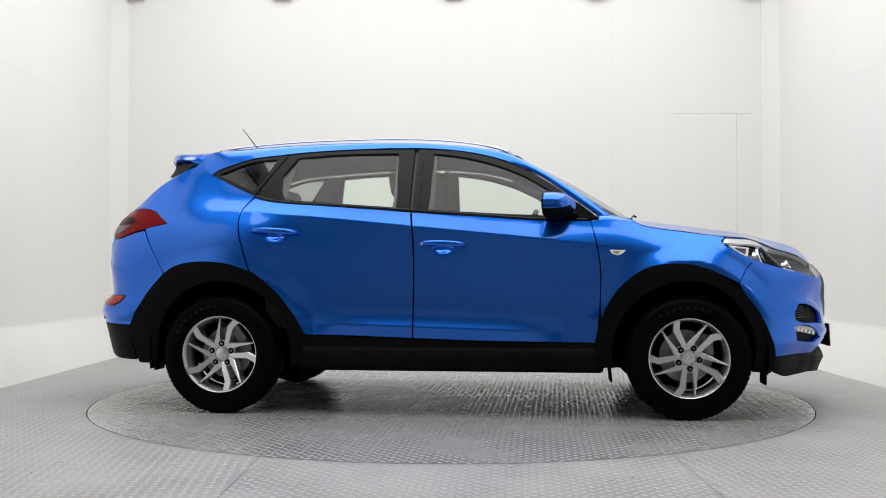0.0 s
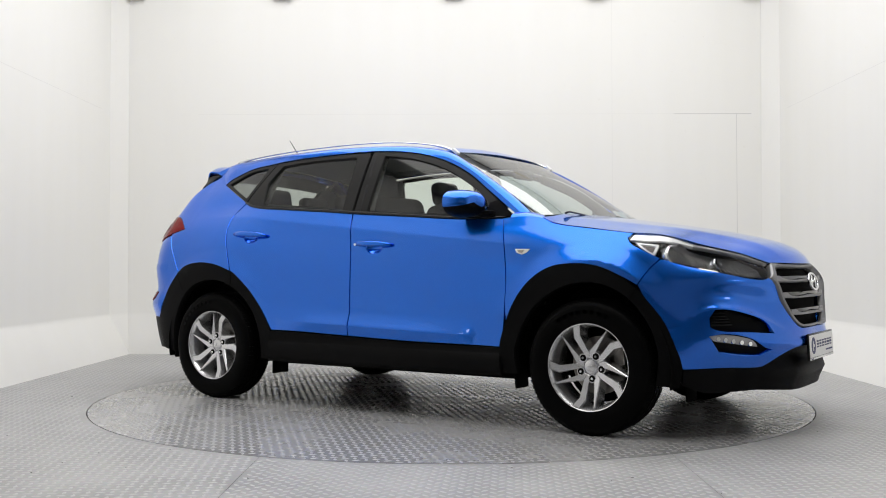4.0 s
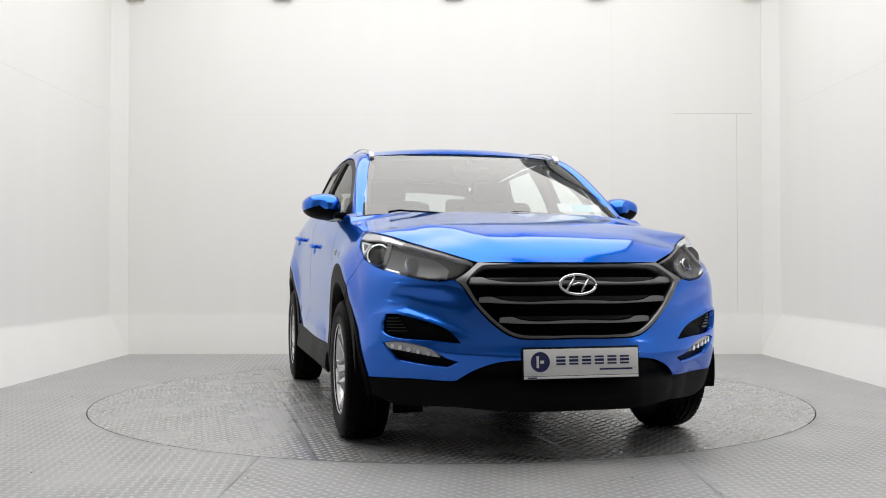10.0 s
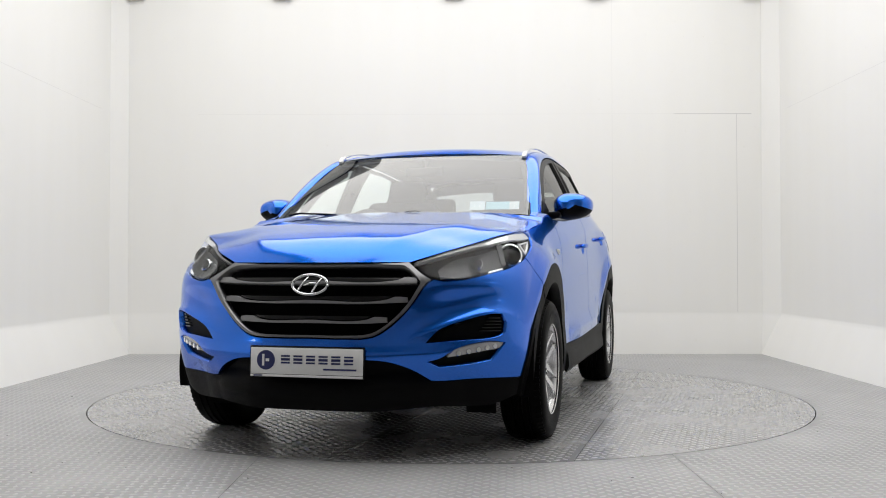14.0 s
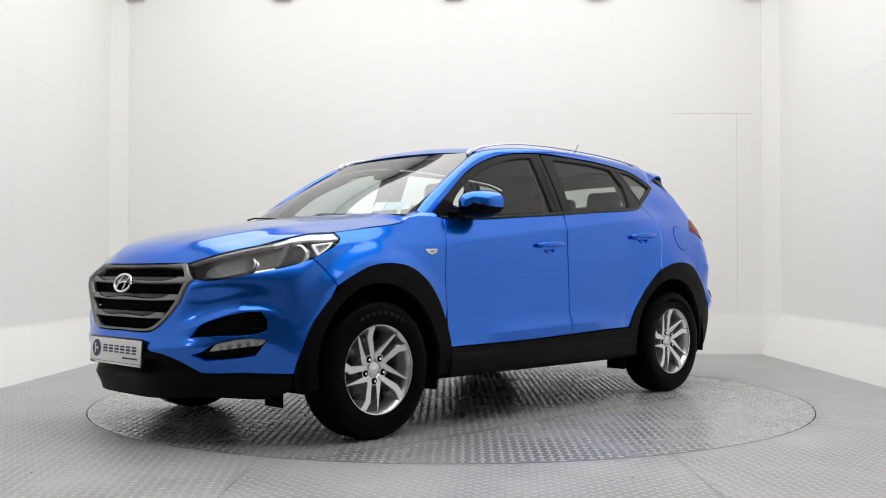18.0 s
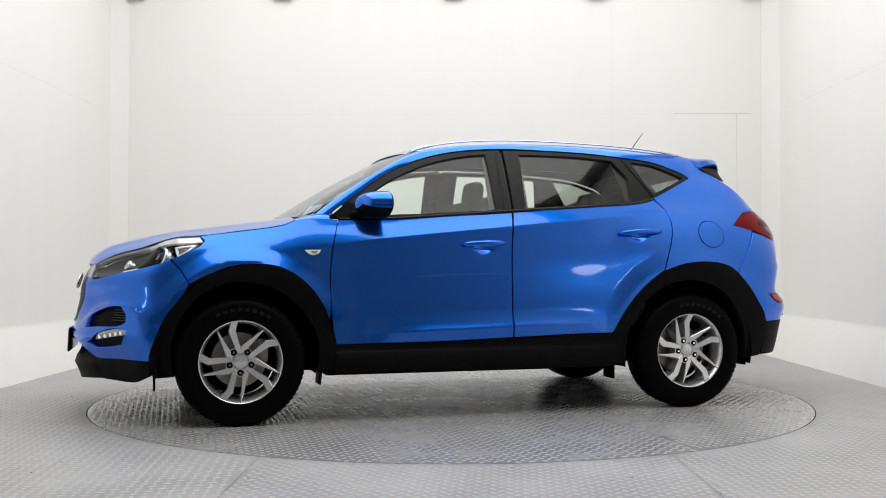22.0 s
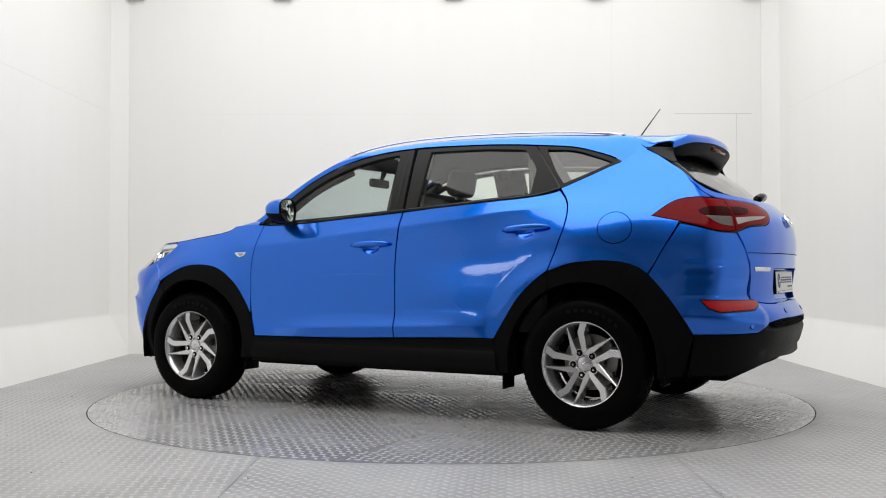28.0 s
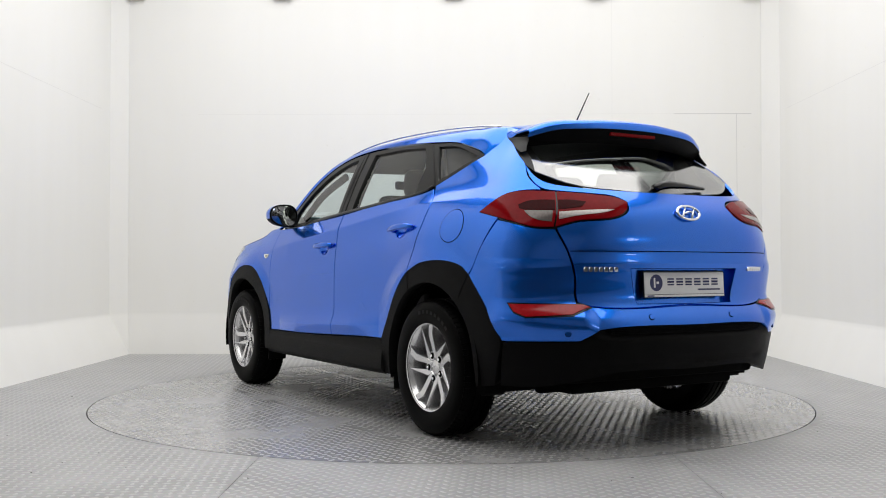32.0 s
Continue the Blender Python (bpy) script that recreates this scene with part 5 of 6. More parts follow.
inner_shell()
for side in (1, -1):
    for cx in (WHEELBASE_F, WHEELBASE_R):
        v, f = [], []
        for k in range(25):
            a = radians(-12 + 204 * k / 24)
            for y in (.90, .55):
                v.append((cx + .432 * math.cos(a), side * y, HUB_Z + .432 * math.sin(a)))
        f = [(2 * k, 2 * k + 1, 2 * k + 3, 2 * k + 2) for k in range(24)]
        f.append(tuple(range(1, 50, 2)))
        link_mesh("wheel_housing", v, f, UNDER, car, "black wheel-arch liner")
bm = bmesh.new()
add_box(bm, (0, 0, .275), (1.75, 1.62, .06), .02)
add_box(bm, (0, 0, .29), (4.0, 1.06, .08), .02)
add_box(bm, (1.72, 0, .275), (.50, 1.10, .06), .02)
add_box(bm, (-1.85, 0, .35), (.45, 1.2, .08), .02)
part("floor_pan", bm, UNDER, car, "black underbody floor pan")
bm = bmesh.new()
add_cyl(bm, (-1.78, -.55, .32), (-1.78, .55, .32), .085, .085, 16)
add_cyl(bm, (-1.5, -.2, .27), (.9, -.1, .26), .035, .035, 10)
add_cyl(bm, (-1.335, -.8, .30), (-1.335, .8, .30), .04, .04, 10)
add_cyl(bm, (1.335, -.8, .30), (1.335, .8, .30), .04, .04, 10)
part("exhaust", bm, UNDER, car, "dull steel exhaust silencer")
for x, y in ((1.78, .66), (-.86, .78)):
    for side in (1, -1):
        bm = bmesh.new()
        add_box(bm, (x, side * y, .225), (.012, .14, .09), .004)
        part("air_deflector", bm, UNDER, car, "black rubber air deflector")
for side in (1, -1):
    bm = bmesh.new()
    add_box(bm, (-1.735, side * .800, .315), (.016, .13, .15), .006, Euler((0, .12, 0)).to_matrix())
    part("mud_flap", bm, PLASTIC, car, "black rear mud flap")
    bm = bmesh.new()
    add_box(bm, (.905, side * .820, .27), (.016, .13, .13), .006, Euler((0, -.1, 0)).to_matrix())
    part("mud_flap", bm, PLASTIC, car, "black front mud flap")


# ---- wheels: axle along y, the outer face at +y ----
def lathe(profile, segs, material, name, parent, label="", closed=False):
    v, f = [], []
    n = len(profile)
    for k in range(segs):
        a = 2 * math.pi * k / segs
        for r, y in profile:
            v.append((r * math.cos(a), y, r * math.sin(a)))
    for k in range(segs):
        for i in range(n - (0 if closed else 1)):
            a, b = k * n + i, ((k + 1) % segs) * n + i
            c, d = k * n + (i + 1) % n, ((k + 1) % segs) * n + (i + 1) % n
            f.append((a, c, d, b))
    ob = link_mesh(name, v, f, material, parent, label)
    ob.data.set_sharp_from_angle(angle=radians(40))
    return ob


def slab(outline, y0, y1, bevel, turn):
    """A bevelled bar: an outline in the wheel's plane, its face domed from y0 to y1."""
    bm = bmesh.new()
    ca, sa = math.cos(turn), math.sin(turn)
    face = [bm.verts.new((x * ca - z * sa, y1(math.hypot(x, z)), x * sa + z * ca)) for x, z in outline]
    base = [bm.verts.new((x * ca - z * sa, y0, x * sa + z * ca)) for x, z in outline]
    top = bm.faces.new(face)
    n = len(outline)
    for i in range(n):
        bm.faces.new((face[i], base[i], base[(i + 1) % n], face[(i + 1) % n]))
    bmesh.ops.bevel(bm, geom=list(top.edges), offset=bevel, segments=1, affect="EDGES")
    return bm


def build_wheel():
    hub = lathe([(0, .050), (.038, .050), (.044, .044), (.048, -.02), (.0, -.02)], 40, SILVER, "wheel", None)
    prof = [(.222, -.105), (.262, -.110), (.306, -.106), (.334, -.088), (.343, -.065), (.3445, -.040), (.338, -.038), (.338, -.030), (.345, -.028), (.346, -.004),
            (.339, -.002), (.339, .006), (.346, .008), (.345, .030), (.338, .032), (.338, .040), (.344, .042), (.342, .066), (.333, .088), (.322, .100), (.306, .107), (.285, .1095), (.262, .110), (.238, .107), (.222, .102), (.217, .094)]
    tyre = lathe(prof, 96, RUBBER, "tyre", hub, "black road tyre")
    blocks_v, blocks_f = [], []
    for k in range(72):                           # shoulder blocks
        a0, a1 = 2 * math.pi * (k + .08) / 72, 2 * math.pi * (k + .72) / 72
        for ys in ((.068, .094), (-.068, -.094)):
            b = len(blocks_v)
            for a in (a0, a1):
                for r, y in ((.330, ys[1]), (.3445, ys[0]), (.3335, ys[1]), (.328, ys[0])):
                    blocks_v.append((r * math.cos(a), y, r * math.sin(a)))
            blocks_f += [(b + 1, b + 2, b + 6, b + 5), (b + 2, b, b + 4, b + 6), (b + 1, b + 3, b, b + 2), (b + 5, b + 6, b + 4, b + 7)]
    tagged(link_mesh("tread", blocks_v, blocks_f, RUBBER, tyre, smooth=False), kind="stuff")
    for k in range(8):                            # raised wording on the side wall, as plain bars
        a0 = radians(62 + 8 * k)
        bm = bmesh.new()
        vs = []
        for a in (a0, a0 + radians(5)):
            for r in (.270, .288):
                vs.append(bm.verts.new((r * math.cos(a), .1125, r * math.sin(a))))
        bm.faces.new((vs[0], vs[1], vs[3], vs[2]))
        bmesh.ops.solidify(bm, geom=bm.faces, thickness=.0015)
        part("side_wall_mark", bm, RAISED, tyre)
    rim = lathe([(.216, .098), (.221, .101), (.2235, .096), (.219, .088), (.211, .080), (.205, .060), (.198, .02), (.195, -.06), (.215, -.10)], 72, SILVER, "rim", hub, "silver alloy rim")
    dome = lambda r: .052 + .038 * min(1, r / .21) ** 1.3
    for k in range(5):
        t = radians(72 * k)
        cranked = [(-.016, .040), (-.021, .068), (-.066, .153), (-.056, .2115), (-.010, .2185), (-.033, .163), (.003, .080), (.005, .040)]
        part("spoke", slab([(-u, v) for u, v in cranked], -.02, dome, .005, t), SILVER, rim, "wide cranked spoke")
        slim = [(-.005, .040), (.001, .080), (.1285, .1795), (.1335, .1755), (.028, .066), (.020, .044)]
        part("spoke", slab([(-u, v) for u, v in slim], -.02, lambda r: dome(r) - .001, .005, t), SILVER, rim, "slim tapering spoke")
        a = radians(90 + 36) + t
        c, e = .060 * math.cos(a), .060 * math.sin(a)
        bm = bmesh.new()
        add_cyl(bm, (c, -.02, e), (c, .0600, e), .0235, .0215, 24)
        boss = part("nut_boss", bm, SILVER, hub, "silver boss round a wheel nut")
        bm = bmesh.new()
        add_cyl(bm, (c, .05, e), (c, .0606, e), .0170, .0170, 24)
        part("nut_pocket", bm, UNDER, boss, "dark wheel-nut pocket")
        bm = bmesh.new()
        add_cyl(bm, (c, .050, e), (c, .0670, e), .0088, .0070, 6)
        part("wheel_nut", bm, CHROME, boss, "chromed wheel nut")
    cap = lathe([(0, .0605), (.026, .0600), (.034, .0570), (.0355, .052), (.036, .042)], 32, SILVER, "centre_cap", hub, "silver centre cap")
    v, f = tube([(-.012, .061, .003), (-.004, .0615, .008), (.004, .0615, -.004), (.012, .061, .001)], .0022, 6)
    link_mesh("cap_mark", v, f, CHROME, cap)
    lathe([(.060, -.045), (.148, -.045), (.148, -.065), (.060, -.065)], 48, DISC, "brake_disc", hub, "worn steel brake disc")
    lathe([(.0, -.06), (.19, -.07), (.19, -.10), (.0, -.10)], 32, UNDER, "backing_plate", hub, "black backing plate")
    bm = bmesh.new()
    add_box(bm, (-.125, -.045, .05), (.06, .06, .13), .012)
    part("brake_caliper", bm, DISC, hub, "grey brake caliper")
    return hub


wheel = build_wheel()
first = True
for x, side, spin in ((WHEELBASE_F, 1, 0), (WHEELBASE_R, 1, -12), (WHEELBASE_F, -1, 8), (WHEELBASE_R, -1, 36)):
    m = pose(x, side * .815, HUB_Z, 0, spin, 0) if side > 0 else pose(x, side * .815, HUB_Z, 0, spin, 180)
    if first:
        w, first = wheel, False
        w.matrix_basis = m
    else:
        w = copy_thing(wheel, m)
    w.parent = car
    w["label"] = "silver five-twin-spoke alloy wheel with black tyre"


# ---- cabin ----
def cushion(name, at, size, bevel, material, parent, label="", turn=None):
    bm = bmesh.new()
    add_box(bm, at, size, bevel, turn, 3)
    return part(name, bm, material, parent, label, 50)


bm = bmesh.new()
add_box(bm, (-.35, 0, .42), (2.6, 1.5, .06), .02)
part("cabin_floor", bm, UNDER, car, "black cabin carpet")
bm = bmesh.new()
add_box(bm, (.82, 0, .93), (.36, 1.36, .34), .10, Euler((0, .05, 0)).to_matrix(), 3)
add_box(bm, (.62, -.36, 1.09), (.20, .40, .10), .045, None, 3)
part("dashboard", bm, CLOTH, car, "black dashboard", 50)
v, f = tube([(.42 + .07 * math.sin(k * math.pi / 16), -.36 + .185 * math.cos(k * math.pi / 16), 1.02 + .17 * math.sin(k * math.pi / 16)) for k in range(33)], .015, 8)
sw = link_mesh("steering_wheel", v, f, GLOSSBLACK, car, "black steering wheel")
bm = bmesh.new()
add_box(bm, (.45, -.36, 1.01), (.05, .34, .05), .02)
add_cyl(bm, (.46, -.36, 1.0), (.75, -.36, .95), .035, .035, 12)
part("wheel_boss", bm, GLOSSBLACK, sw)
for y in (.37, -.37):
    seat = cushion("front_seat", (.05, y, .68), (.52, .50, .17), .06, CLOTH, car, "black cloth front seat")
    cushion("backrest", (-.22, y, .98), (.20, .50, .62), .06, CLOTH, seat, "", Euler((0, -.24, 0)).to_matrix())
    cushion("head_restraint", (-.36, y, 1.36), (.10, .26, .17), .045, CLOTH, seat, "", Euler((0, -.16, 0)).to_matrix())
    for d in (-.06, .06):
        bm = bmesh.new()
        add_cyl(bm, (-.345, y + d, 1.22), (-.355, y + d, 1.32), .007, .007, 8)
        part("restraint_post", bm, CHROME, seat)
seat = cushion("rear_bench", (-.85, 0, .70), (.50, 1.28, .16), .06, CLOTH, car, "black cloth rear bench")
cushion("backrest", (-1.16, 0, 1.0), (.14, 1.28, .58), .06, CLOTH, seat, "", Euler((0, -.30, 0)).to_matrix())
for y in (.40, 0, -.40):
    cushion("head_restraint", (-1.26, y, 1.315 if y else 1.28), (.09, .27, .14), .04, CLOTH, seat, "", Euler((0, -.16, 0)).to_matrix())
bm = bmesh.new()
add_box(bm, (.47, 0, 1.425), (.03, .23, .060), .014)
add_cyl(bm, (.45, 0, 1.45), (.43, 0, 1.50), .012, .02, 10)
part("rear_view_mirror", bm, SATIN, car, "black interior mirror")
# head lining and pillar trims
hl = lambda r, dz, dy=0: [(p[0], p[1] - dy, p[2] - dz) for p in r]
front = lambda r: [(r[0][0] + .03, r[0][1], r[0][2] - .036)] + hl(r[1:], .035)
loft("head_lining", [front(c_roof), front(m_roof), front(e_roof)], 24, 8, HEADLINER, car, "pale grey head lining", both=True, thick=.004)
for side in (1, -1):
    for pts in ([(.74, .680, 1.18), (.54, .640, 1.33), (.30, .575, 1.45)], [(-.17, .80, 1.15), (-.17, .72, 1.36), (-.17, .62, 1.53)]):
        v, f = tube([(p[0], side * p[1], p[2]) for p in spline(pts, 8)], (.028, .016) if pts[0][0] > .5 else (.05, .02), 8)
        link_mesh("pillar_trim", v, f, HEADLINER if pts[0][0] < -.9 else CLOTH, car, "inner pillar trim")
    loft("quarter_trim", [[(p[0], side * p[1], p[2]) for p in r] for r in ([(-1.50, .70, 1.20), (-1.62, .67, 1.20), (-1.78, .62, 1.20)], [(-1.51, .63, 1.34), (-1.60, .61, 1.35), (-1.72, .57, 1.36)],
         [(-1.54, .58, 1.44), (-1.58, .56, 1.45), (-1.64, .53, 1.46)])], 10, 6, CLOTH, car, "dark inner quarter trim", thick=.006)
    bm = bmesh.new()
    add_box(bm, (-.15, side * .78, .80), (1.9, .05, .62), .02)
    part("door_card", bm, CLOTH, car, "black inner door lining")
bm = bmesh.new()
add_box(bm, (-1.62, 0, .80), (.75, 1.30, .50), .05)
part("boot_lining", bm, UNDER, car, "black load-space lining")
# trim between the head lining and the side windows
for sgn in (1, -1):
    upper = [(p[0], sgn * (p[1] + .010), p[2] - .030) for p in e_roof]
    lower = [(a, sgn * (cabin(a, b) - .030), b + .004) for a, b in DLO_TOP[3:12]]
    loft("roof_trim", [upper, lower], 30, 5, HEADLINER, car, "grey trim over the side windows", thick=.004)
# papers behind the windscreen
for (y, z, x, w, h, mt, lab) in ((.545, 1.185, .900, .13, .060, BLUEINK, "pale blue parking disc"), (.435, 1.185, .915, .085, .066, PLATE, "white paper permit"), (.635, 1.185, .885, .055, .060, PLATE, "white paper disc")):
    bm = bmesh.new()
    add_box(bm, (x, y, z), (.002, w, h), 0, Euler((0, -.72, .10)).to_matrix())
    part("windscreen_paper", bm, mt, car, lab)



# ---- the studio ----
BACK, LEFT, RIGHT, TOP = 3.16, -3.16, 3.05, 4.4
SOUTH, CEIL = -8.6, 4.5
FRONT = -3.3                                       # where the white walls end and the unseen, added surfaces begin, towards the camera


def wall_mat():
    """Flat white wall paint with faint marks, roller streaks and scuffs low down."""
    m = bpy.data.materials.new("white_wall_paint")
    m.use_nodes = True
    nt = m.node_tree
    b = nt.nodes["Principled BSDF"]
    b.inputs["Roughness"].default_value = .75
    tc = nt.nodes.new("ShaderNodeTexCoord")
    mp = nt.nodes.new("ShaderNodeMapping")
    mp.inputs["Scale"].default_value = (3.0, 3.0, .35)
    nt.links.new(tc.outputs["Object"], mp.inputs["Vector"])
    n1 = nt.nodes.new("ShaderNodeTexNoise")
    n1.inputs["Scale"].default_value, n1.inputs["Detail"].default_value = 1.5, 8
    nt.links.new(mp.outputs["Vector"], n1.inputs["Vector"])
    r1 = nt.nodes.new("ShaderNodeValToRGB")
    r1.color_ramp.elements[0].position, r1.color_ramp.elements[0].color = .25, (.810, .804, .776, 1)
    r1.color_ramp.elements[1].position, r1.color_ramp.elements[1].color = .75, (.824, .820, .796, 1)
    nt.links.new(n1.outputs["Fac"], r1.inputs["Fac"])
    n2 = nt.nodes.new("ShaderNodeTexNoise")
    n2.inputs["Scale"].default_value, n2.inputs["Detail"].default_value = 26, 10
    nt.links.new(tc.outputs["Object"], n2.inputs["Vector"])
    r2 = nt.nodes.new("ShaderNodeValToRGB")
    r2.color_ramp.elements[0].position, r2.color_ramp.elements[0].color = .20, (.93, .92, .90, 1)
    r2.color_ramp.elements[1].position, r2.color_ramp.elements[1].color = .30, (1, 1, 1, 1)
    nt.links.new(n2.outputs["Fac"], r2.inputs["Fac"])
    mx = nt.nodes.new("ShaderNodeMix")
    mx.data_type, mx.blend_type = "RGBA", "MULTIPLY"
    mx.inputs["Factor"].default_value = 1
    nt.links.new(r1.outputs["Color"], mx.inputs["A"])
    nt.links.new(r2.outputs["Color"], mx.inputs["B"])
    nt.links.new(mx.outputs["Result"], b.inputs["Base Color"])
    return m


def floor_mat(name, metal, dim, smooth=.55, gloss=.15):
    """Grey tread plate, worn to bare metal in places and dusty."""
    m = bpy.data.materials.new(name)
    m.use_nodes = True
    nt = m.node_tree
    b = nt.nodes["Principled BSDF"]
    tc = nt.nodes.new("ShaderNodeTexCoord")
    n1 = nt.nodes.new("ShaderNodeTexNoise")
    n1.inputs["Scale"].default_value, n1.inputs["Detail"].default_value = 2.2, 9
    nt.links.new(tc.outputs["Object"], n1.inputs["Vector"])
    r1 = nt.nodes.new("ShaderNodeValToRGB")
    r1.color_ramp.elements[0].position, r1.color_ramp.elements[0].color = .3, (.35 * dim, .35 * dim, .355 * dim, 1)
    r1.color_ramp.elements[1].position, r1.color_ramp.elements[1].color = .7, (.46 * dim, .46 * dim, .465 * dim, 1)
    nt.links.new(n1.outputs["Fac"], r1.inputs["Fac"])
    n2 = nt.nodes.new("ShaderNodeTexNoise")
    n2.inputs["Scale"].default_value, n2.inputs["Detail"].default_value = 60, 6
    nt.links.new(tc.outputs["Object"], n2.inputs["Vector"])
    mx = nt.nodes.new("ShaderNodeMix")
    mx.data_type, mx.blend_type = "RGBA", "MULTIPLY"
    mx.inputs["Factor"].default_value = .35
    nt.links.new(r1.outputs["Color"], mx.inputs["A"])
    nt.links.new(n2.outputs["Color"], mx.inputs["B"])
    nt.links.new(mx.outputs["Result"], b.inputs["Base Color"])
    mr = nt.nodes.new("ShaderNodeMapRange")
    mr.inputs["To Min"].default_value, mr.inputs["To Max"].default_value = smooth, smooth + .17
    nt.links.new(n1.outputs["Fac"], mr.inputs["Value"])
    nt.links.new(mr.outputs["Result"], b.inputs["Roughness"])
    b.inputs["Specular IOR Level"].default_value = gloss
    b.inputs["Metallic"].default_value = metal
    return m


WALL = wall_mat()
FLOOR = floor_mat("painted_tread_plate", .15, 1.08, .42, .3)
DECK = floor_mat("bare_tread_plate", .40, 1.22, .18, .6)
UNSEENWALL = mat("unseen_wall_grey", (.58, .58, .576), rough=.8, grain=.1, scale=2)
CEILING = mat("grey_ceiling", (.68, .68, .67), rough=.9, grain=.06, scale=3)
STUD = mat("worn_tread_studs", (.47, .47, .47), rough=.45, metal=.3, grain=.12, scale=30)
DECKSTUD = mat("polished_tread_studs", (.43, .43, .43), rough=.42, metal=.40, grain=.12, scale=30)
JOINTF = mat("floor_joint", (.16, .16, .16), rough=.9)
UNSEENFLOOR = mat("unseen_floor_dark", (.045, .045, .045), rough=.8, grain=.2, scale=3)
GAPM = mat("dark_gap", (.02, .02, .02), rough=.9)
DEBRIS = mat("grit", (.06, .055, .05), rough=.9)


def sheet(name, rows, material, label, kind="structure", thick=None):
    """A wall drawn over rows of points, given some thickness behind."""
    n = len(rows[0])
    v = [p for r in rows for p in r]
    f = [(i * n + k, i * n + k + 1, (i + 1) * n + k + 1, (i + 1) * n + k) for i in range(len(rows) - 1) for k in range(n - 1)]
    ob = link_mesh(name, v, f, material, None, label)
    ob.data.set_sharp_from_angle(angle=radians(30))
    if thick:
        md = ob.modifiers.new("thickness", "SOLIDIFY")
        md.thickness, md.offset = thick, 0
    return tagged(ob, label, "", "", kind)


def wall_profile():
    """Height and set-back of the walls: a sloped cove at the foot, then upright."""
    return [(0, 0), (.06, .004), (.16, .014), (.28, .028), (.37, .041), (.395, .0445), (.41, .045), (1.2, .045), (2.4, .045), (TOP, .045)]


prof = wall_profile()
CH = .12                                           # the chamfered corners of the upper walls
sheet("wall_back", [[(LEFT - (.0 if z < .02 else d * .6), BACK + d, z), (-1.5, BACK + d, z), (0, BACK + d, z), (1.5, BACK + d, z), (RIGHT + d * .6, BACK + d, z)] for z, d in prof], WALL, "white painted studio back wall with a sloped foot")
for name, x0, sg in (("wall_left", LEFT, -1), ("wall_right", RIGHT, 1)):
    sheet(name, [[(x0 + sg * (d + CH * min(1, z / .4)), BACK + (0 if z < .02 else -.10 * min(1, z / .4)), z), (x0 + sg * (d + CH * min(1, z / .4)), 0, z),
                  (x0 + sg * (d + CH * min(1, z / .4)), -1.5, z), (x0 + sg * (d + CH * min(1, z / .4)), FRONT, z)] for z, d in prof], WALL, "white painted studio side wall")
    # unseen run of side wall, added; its grey sets what the paint reflects
    sheet(name + "_front", [[(x0 + sg * .21, FRONT, z), (x0 + sg * .21, -5.0, z), (x0 + sg * .21, SOUTH, z)] for z in (0, CEIL)], UNSEENWALL, "unseen pale grey side wall, added for reflections in the car")
    sheet("trim_corner_" + name[5:], [[(x0 + sg * d * .6, BACK + d + .002, z), (x0 + sg * (d + CH * min(1, z / .4)), BACK - .10 * min(1, z / .4), z)] for z, d in prof], WALL, "white corner fillet between two walls")
# unseen wall, added to close the room and give the car grey reflections
sheet("wall_south", [[(LEFT - .2, SOUTH, z), (RIGHT + .2, SOUTH, z)] for z in (0, CEIL)], UNSEENWALL, "unseen pale grey wall behind the camera, added for reflections in the car")
sheet("ceiling", [[(LEFT - .2, y, CEIL), (RIGHT + .2, y, CEIL)] for y in (BACK + .1, SOUTH)], CEILING, "pale ceiling over the turntable")



def flat_bar(name, pts, width, material, parent, label, up=(0, 0, 1), lift=.0015):
    v = []
    a, b = Vector(pts[0]), Vector(pts[1])
    side = (b - a).normalized().cross(Vector(up)) * width / 2
    o = Vector(up) * lift
    bm = bmesh.new()
    vs = [bm.verts.new(p + o) for p in (a - side, a + side, b + side, b - side)]
    bm.faces.new(vs)
    bmesh.ops.solidify(bm, geom=bm.faces, thickness=.0006)
    return part(name, bm, material, parent, label)


# joints of the boarding on the back wall
wb = bpy.data.objects["wall_back"]
yb = BACK + .045
JOINT = mat("board_joint", (.70, .695, .68), rough=.9)
JOINTD = mat("open_board_joint", (.58, .575, .565), rough=.9)
for x0, z0, x1, z1, wide, m_, lab in ((2.835, .41, 2.835, 2.37, .004, JOINTD, "open"), (2.22, 2.37, 2.98, 2.37, .005, JOINTD, "open"), (1.605, .41, 1.605, TOP - .02, .002, JOINT, "fine"), (-2.5, 2.37, 2.22, 2.37, .0015, JOINT, "fine")):
    bm = bmesh.new()
    add_box(bm, ((x0 + x1) / 2, yb, (z0 + z1) / 2), (max(wide, x1 - x0), .0012, max(wide, z1 - z0)))
    part("board_joint", bm, m_, wb, lab + " joint of the wall boarding")
for side_name, xw in (("wall_left", LEFT - .045 - CH), ("wall_right", RIGHT + .045 + CH)):
    bm = bmesh.new()
    add_box(bm, (xw, 1.2, 2.37), (.0016, 3.3, .0022))
    part("board_joint", bm, JOINT, bpy.data.objects[side_name], "fine joint of the wall boarding")


# tan boxes added for the soft brown blobs at the head of the back wall
BLOBTAN = mat("blob_tan", (.76, .72, .62), rough=.8, grain=.15, scale=12)
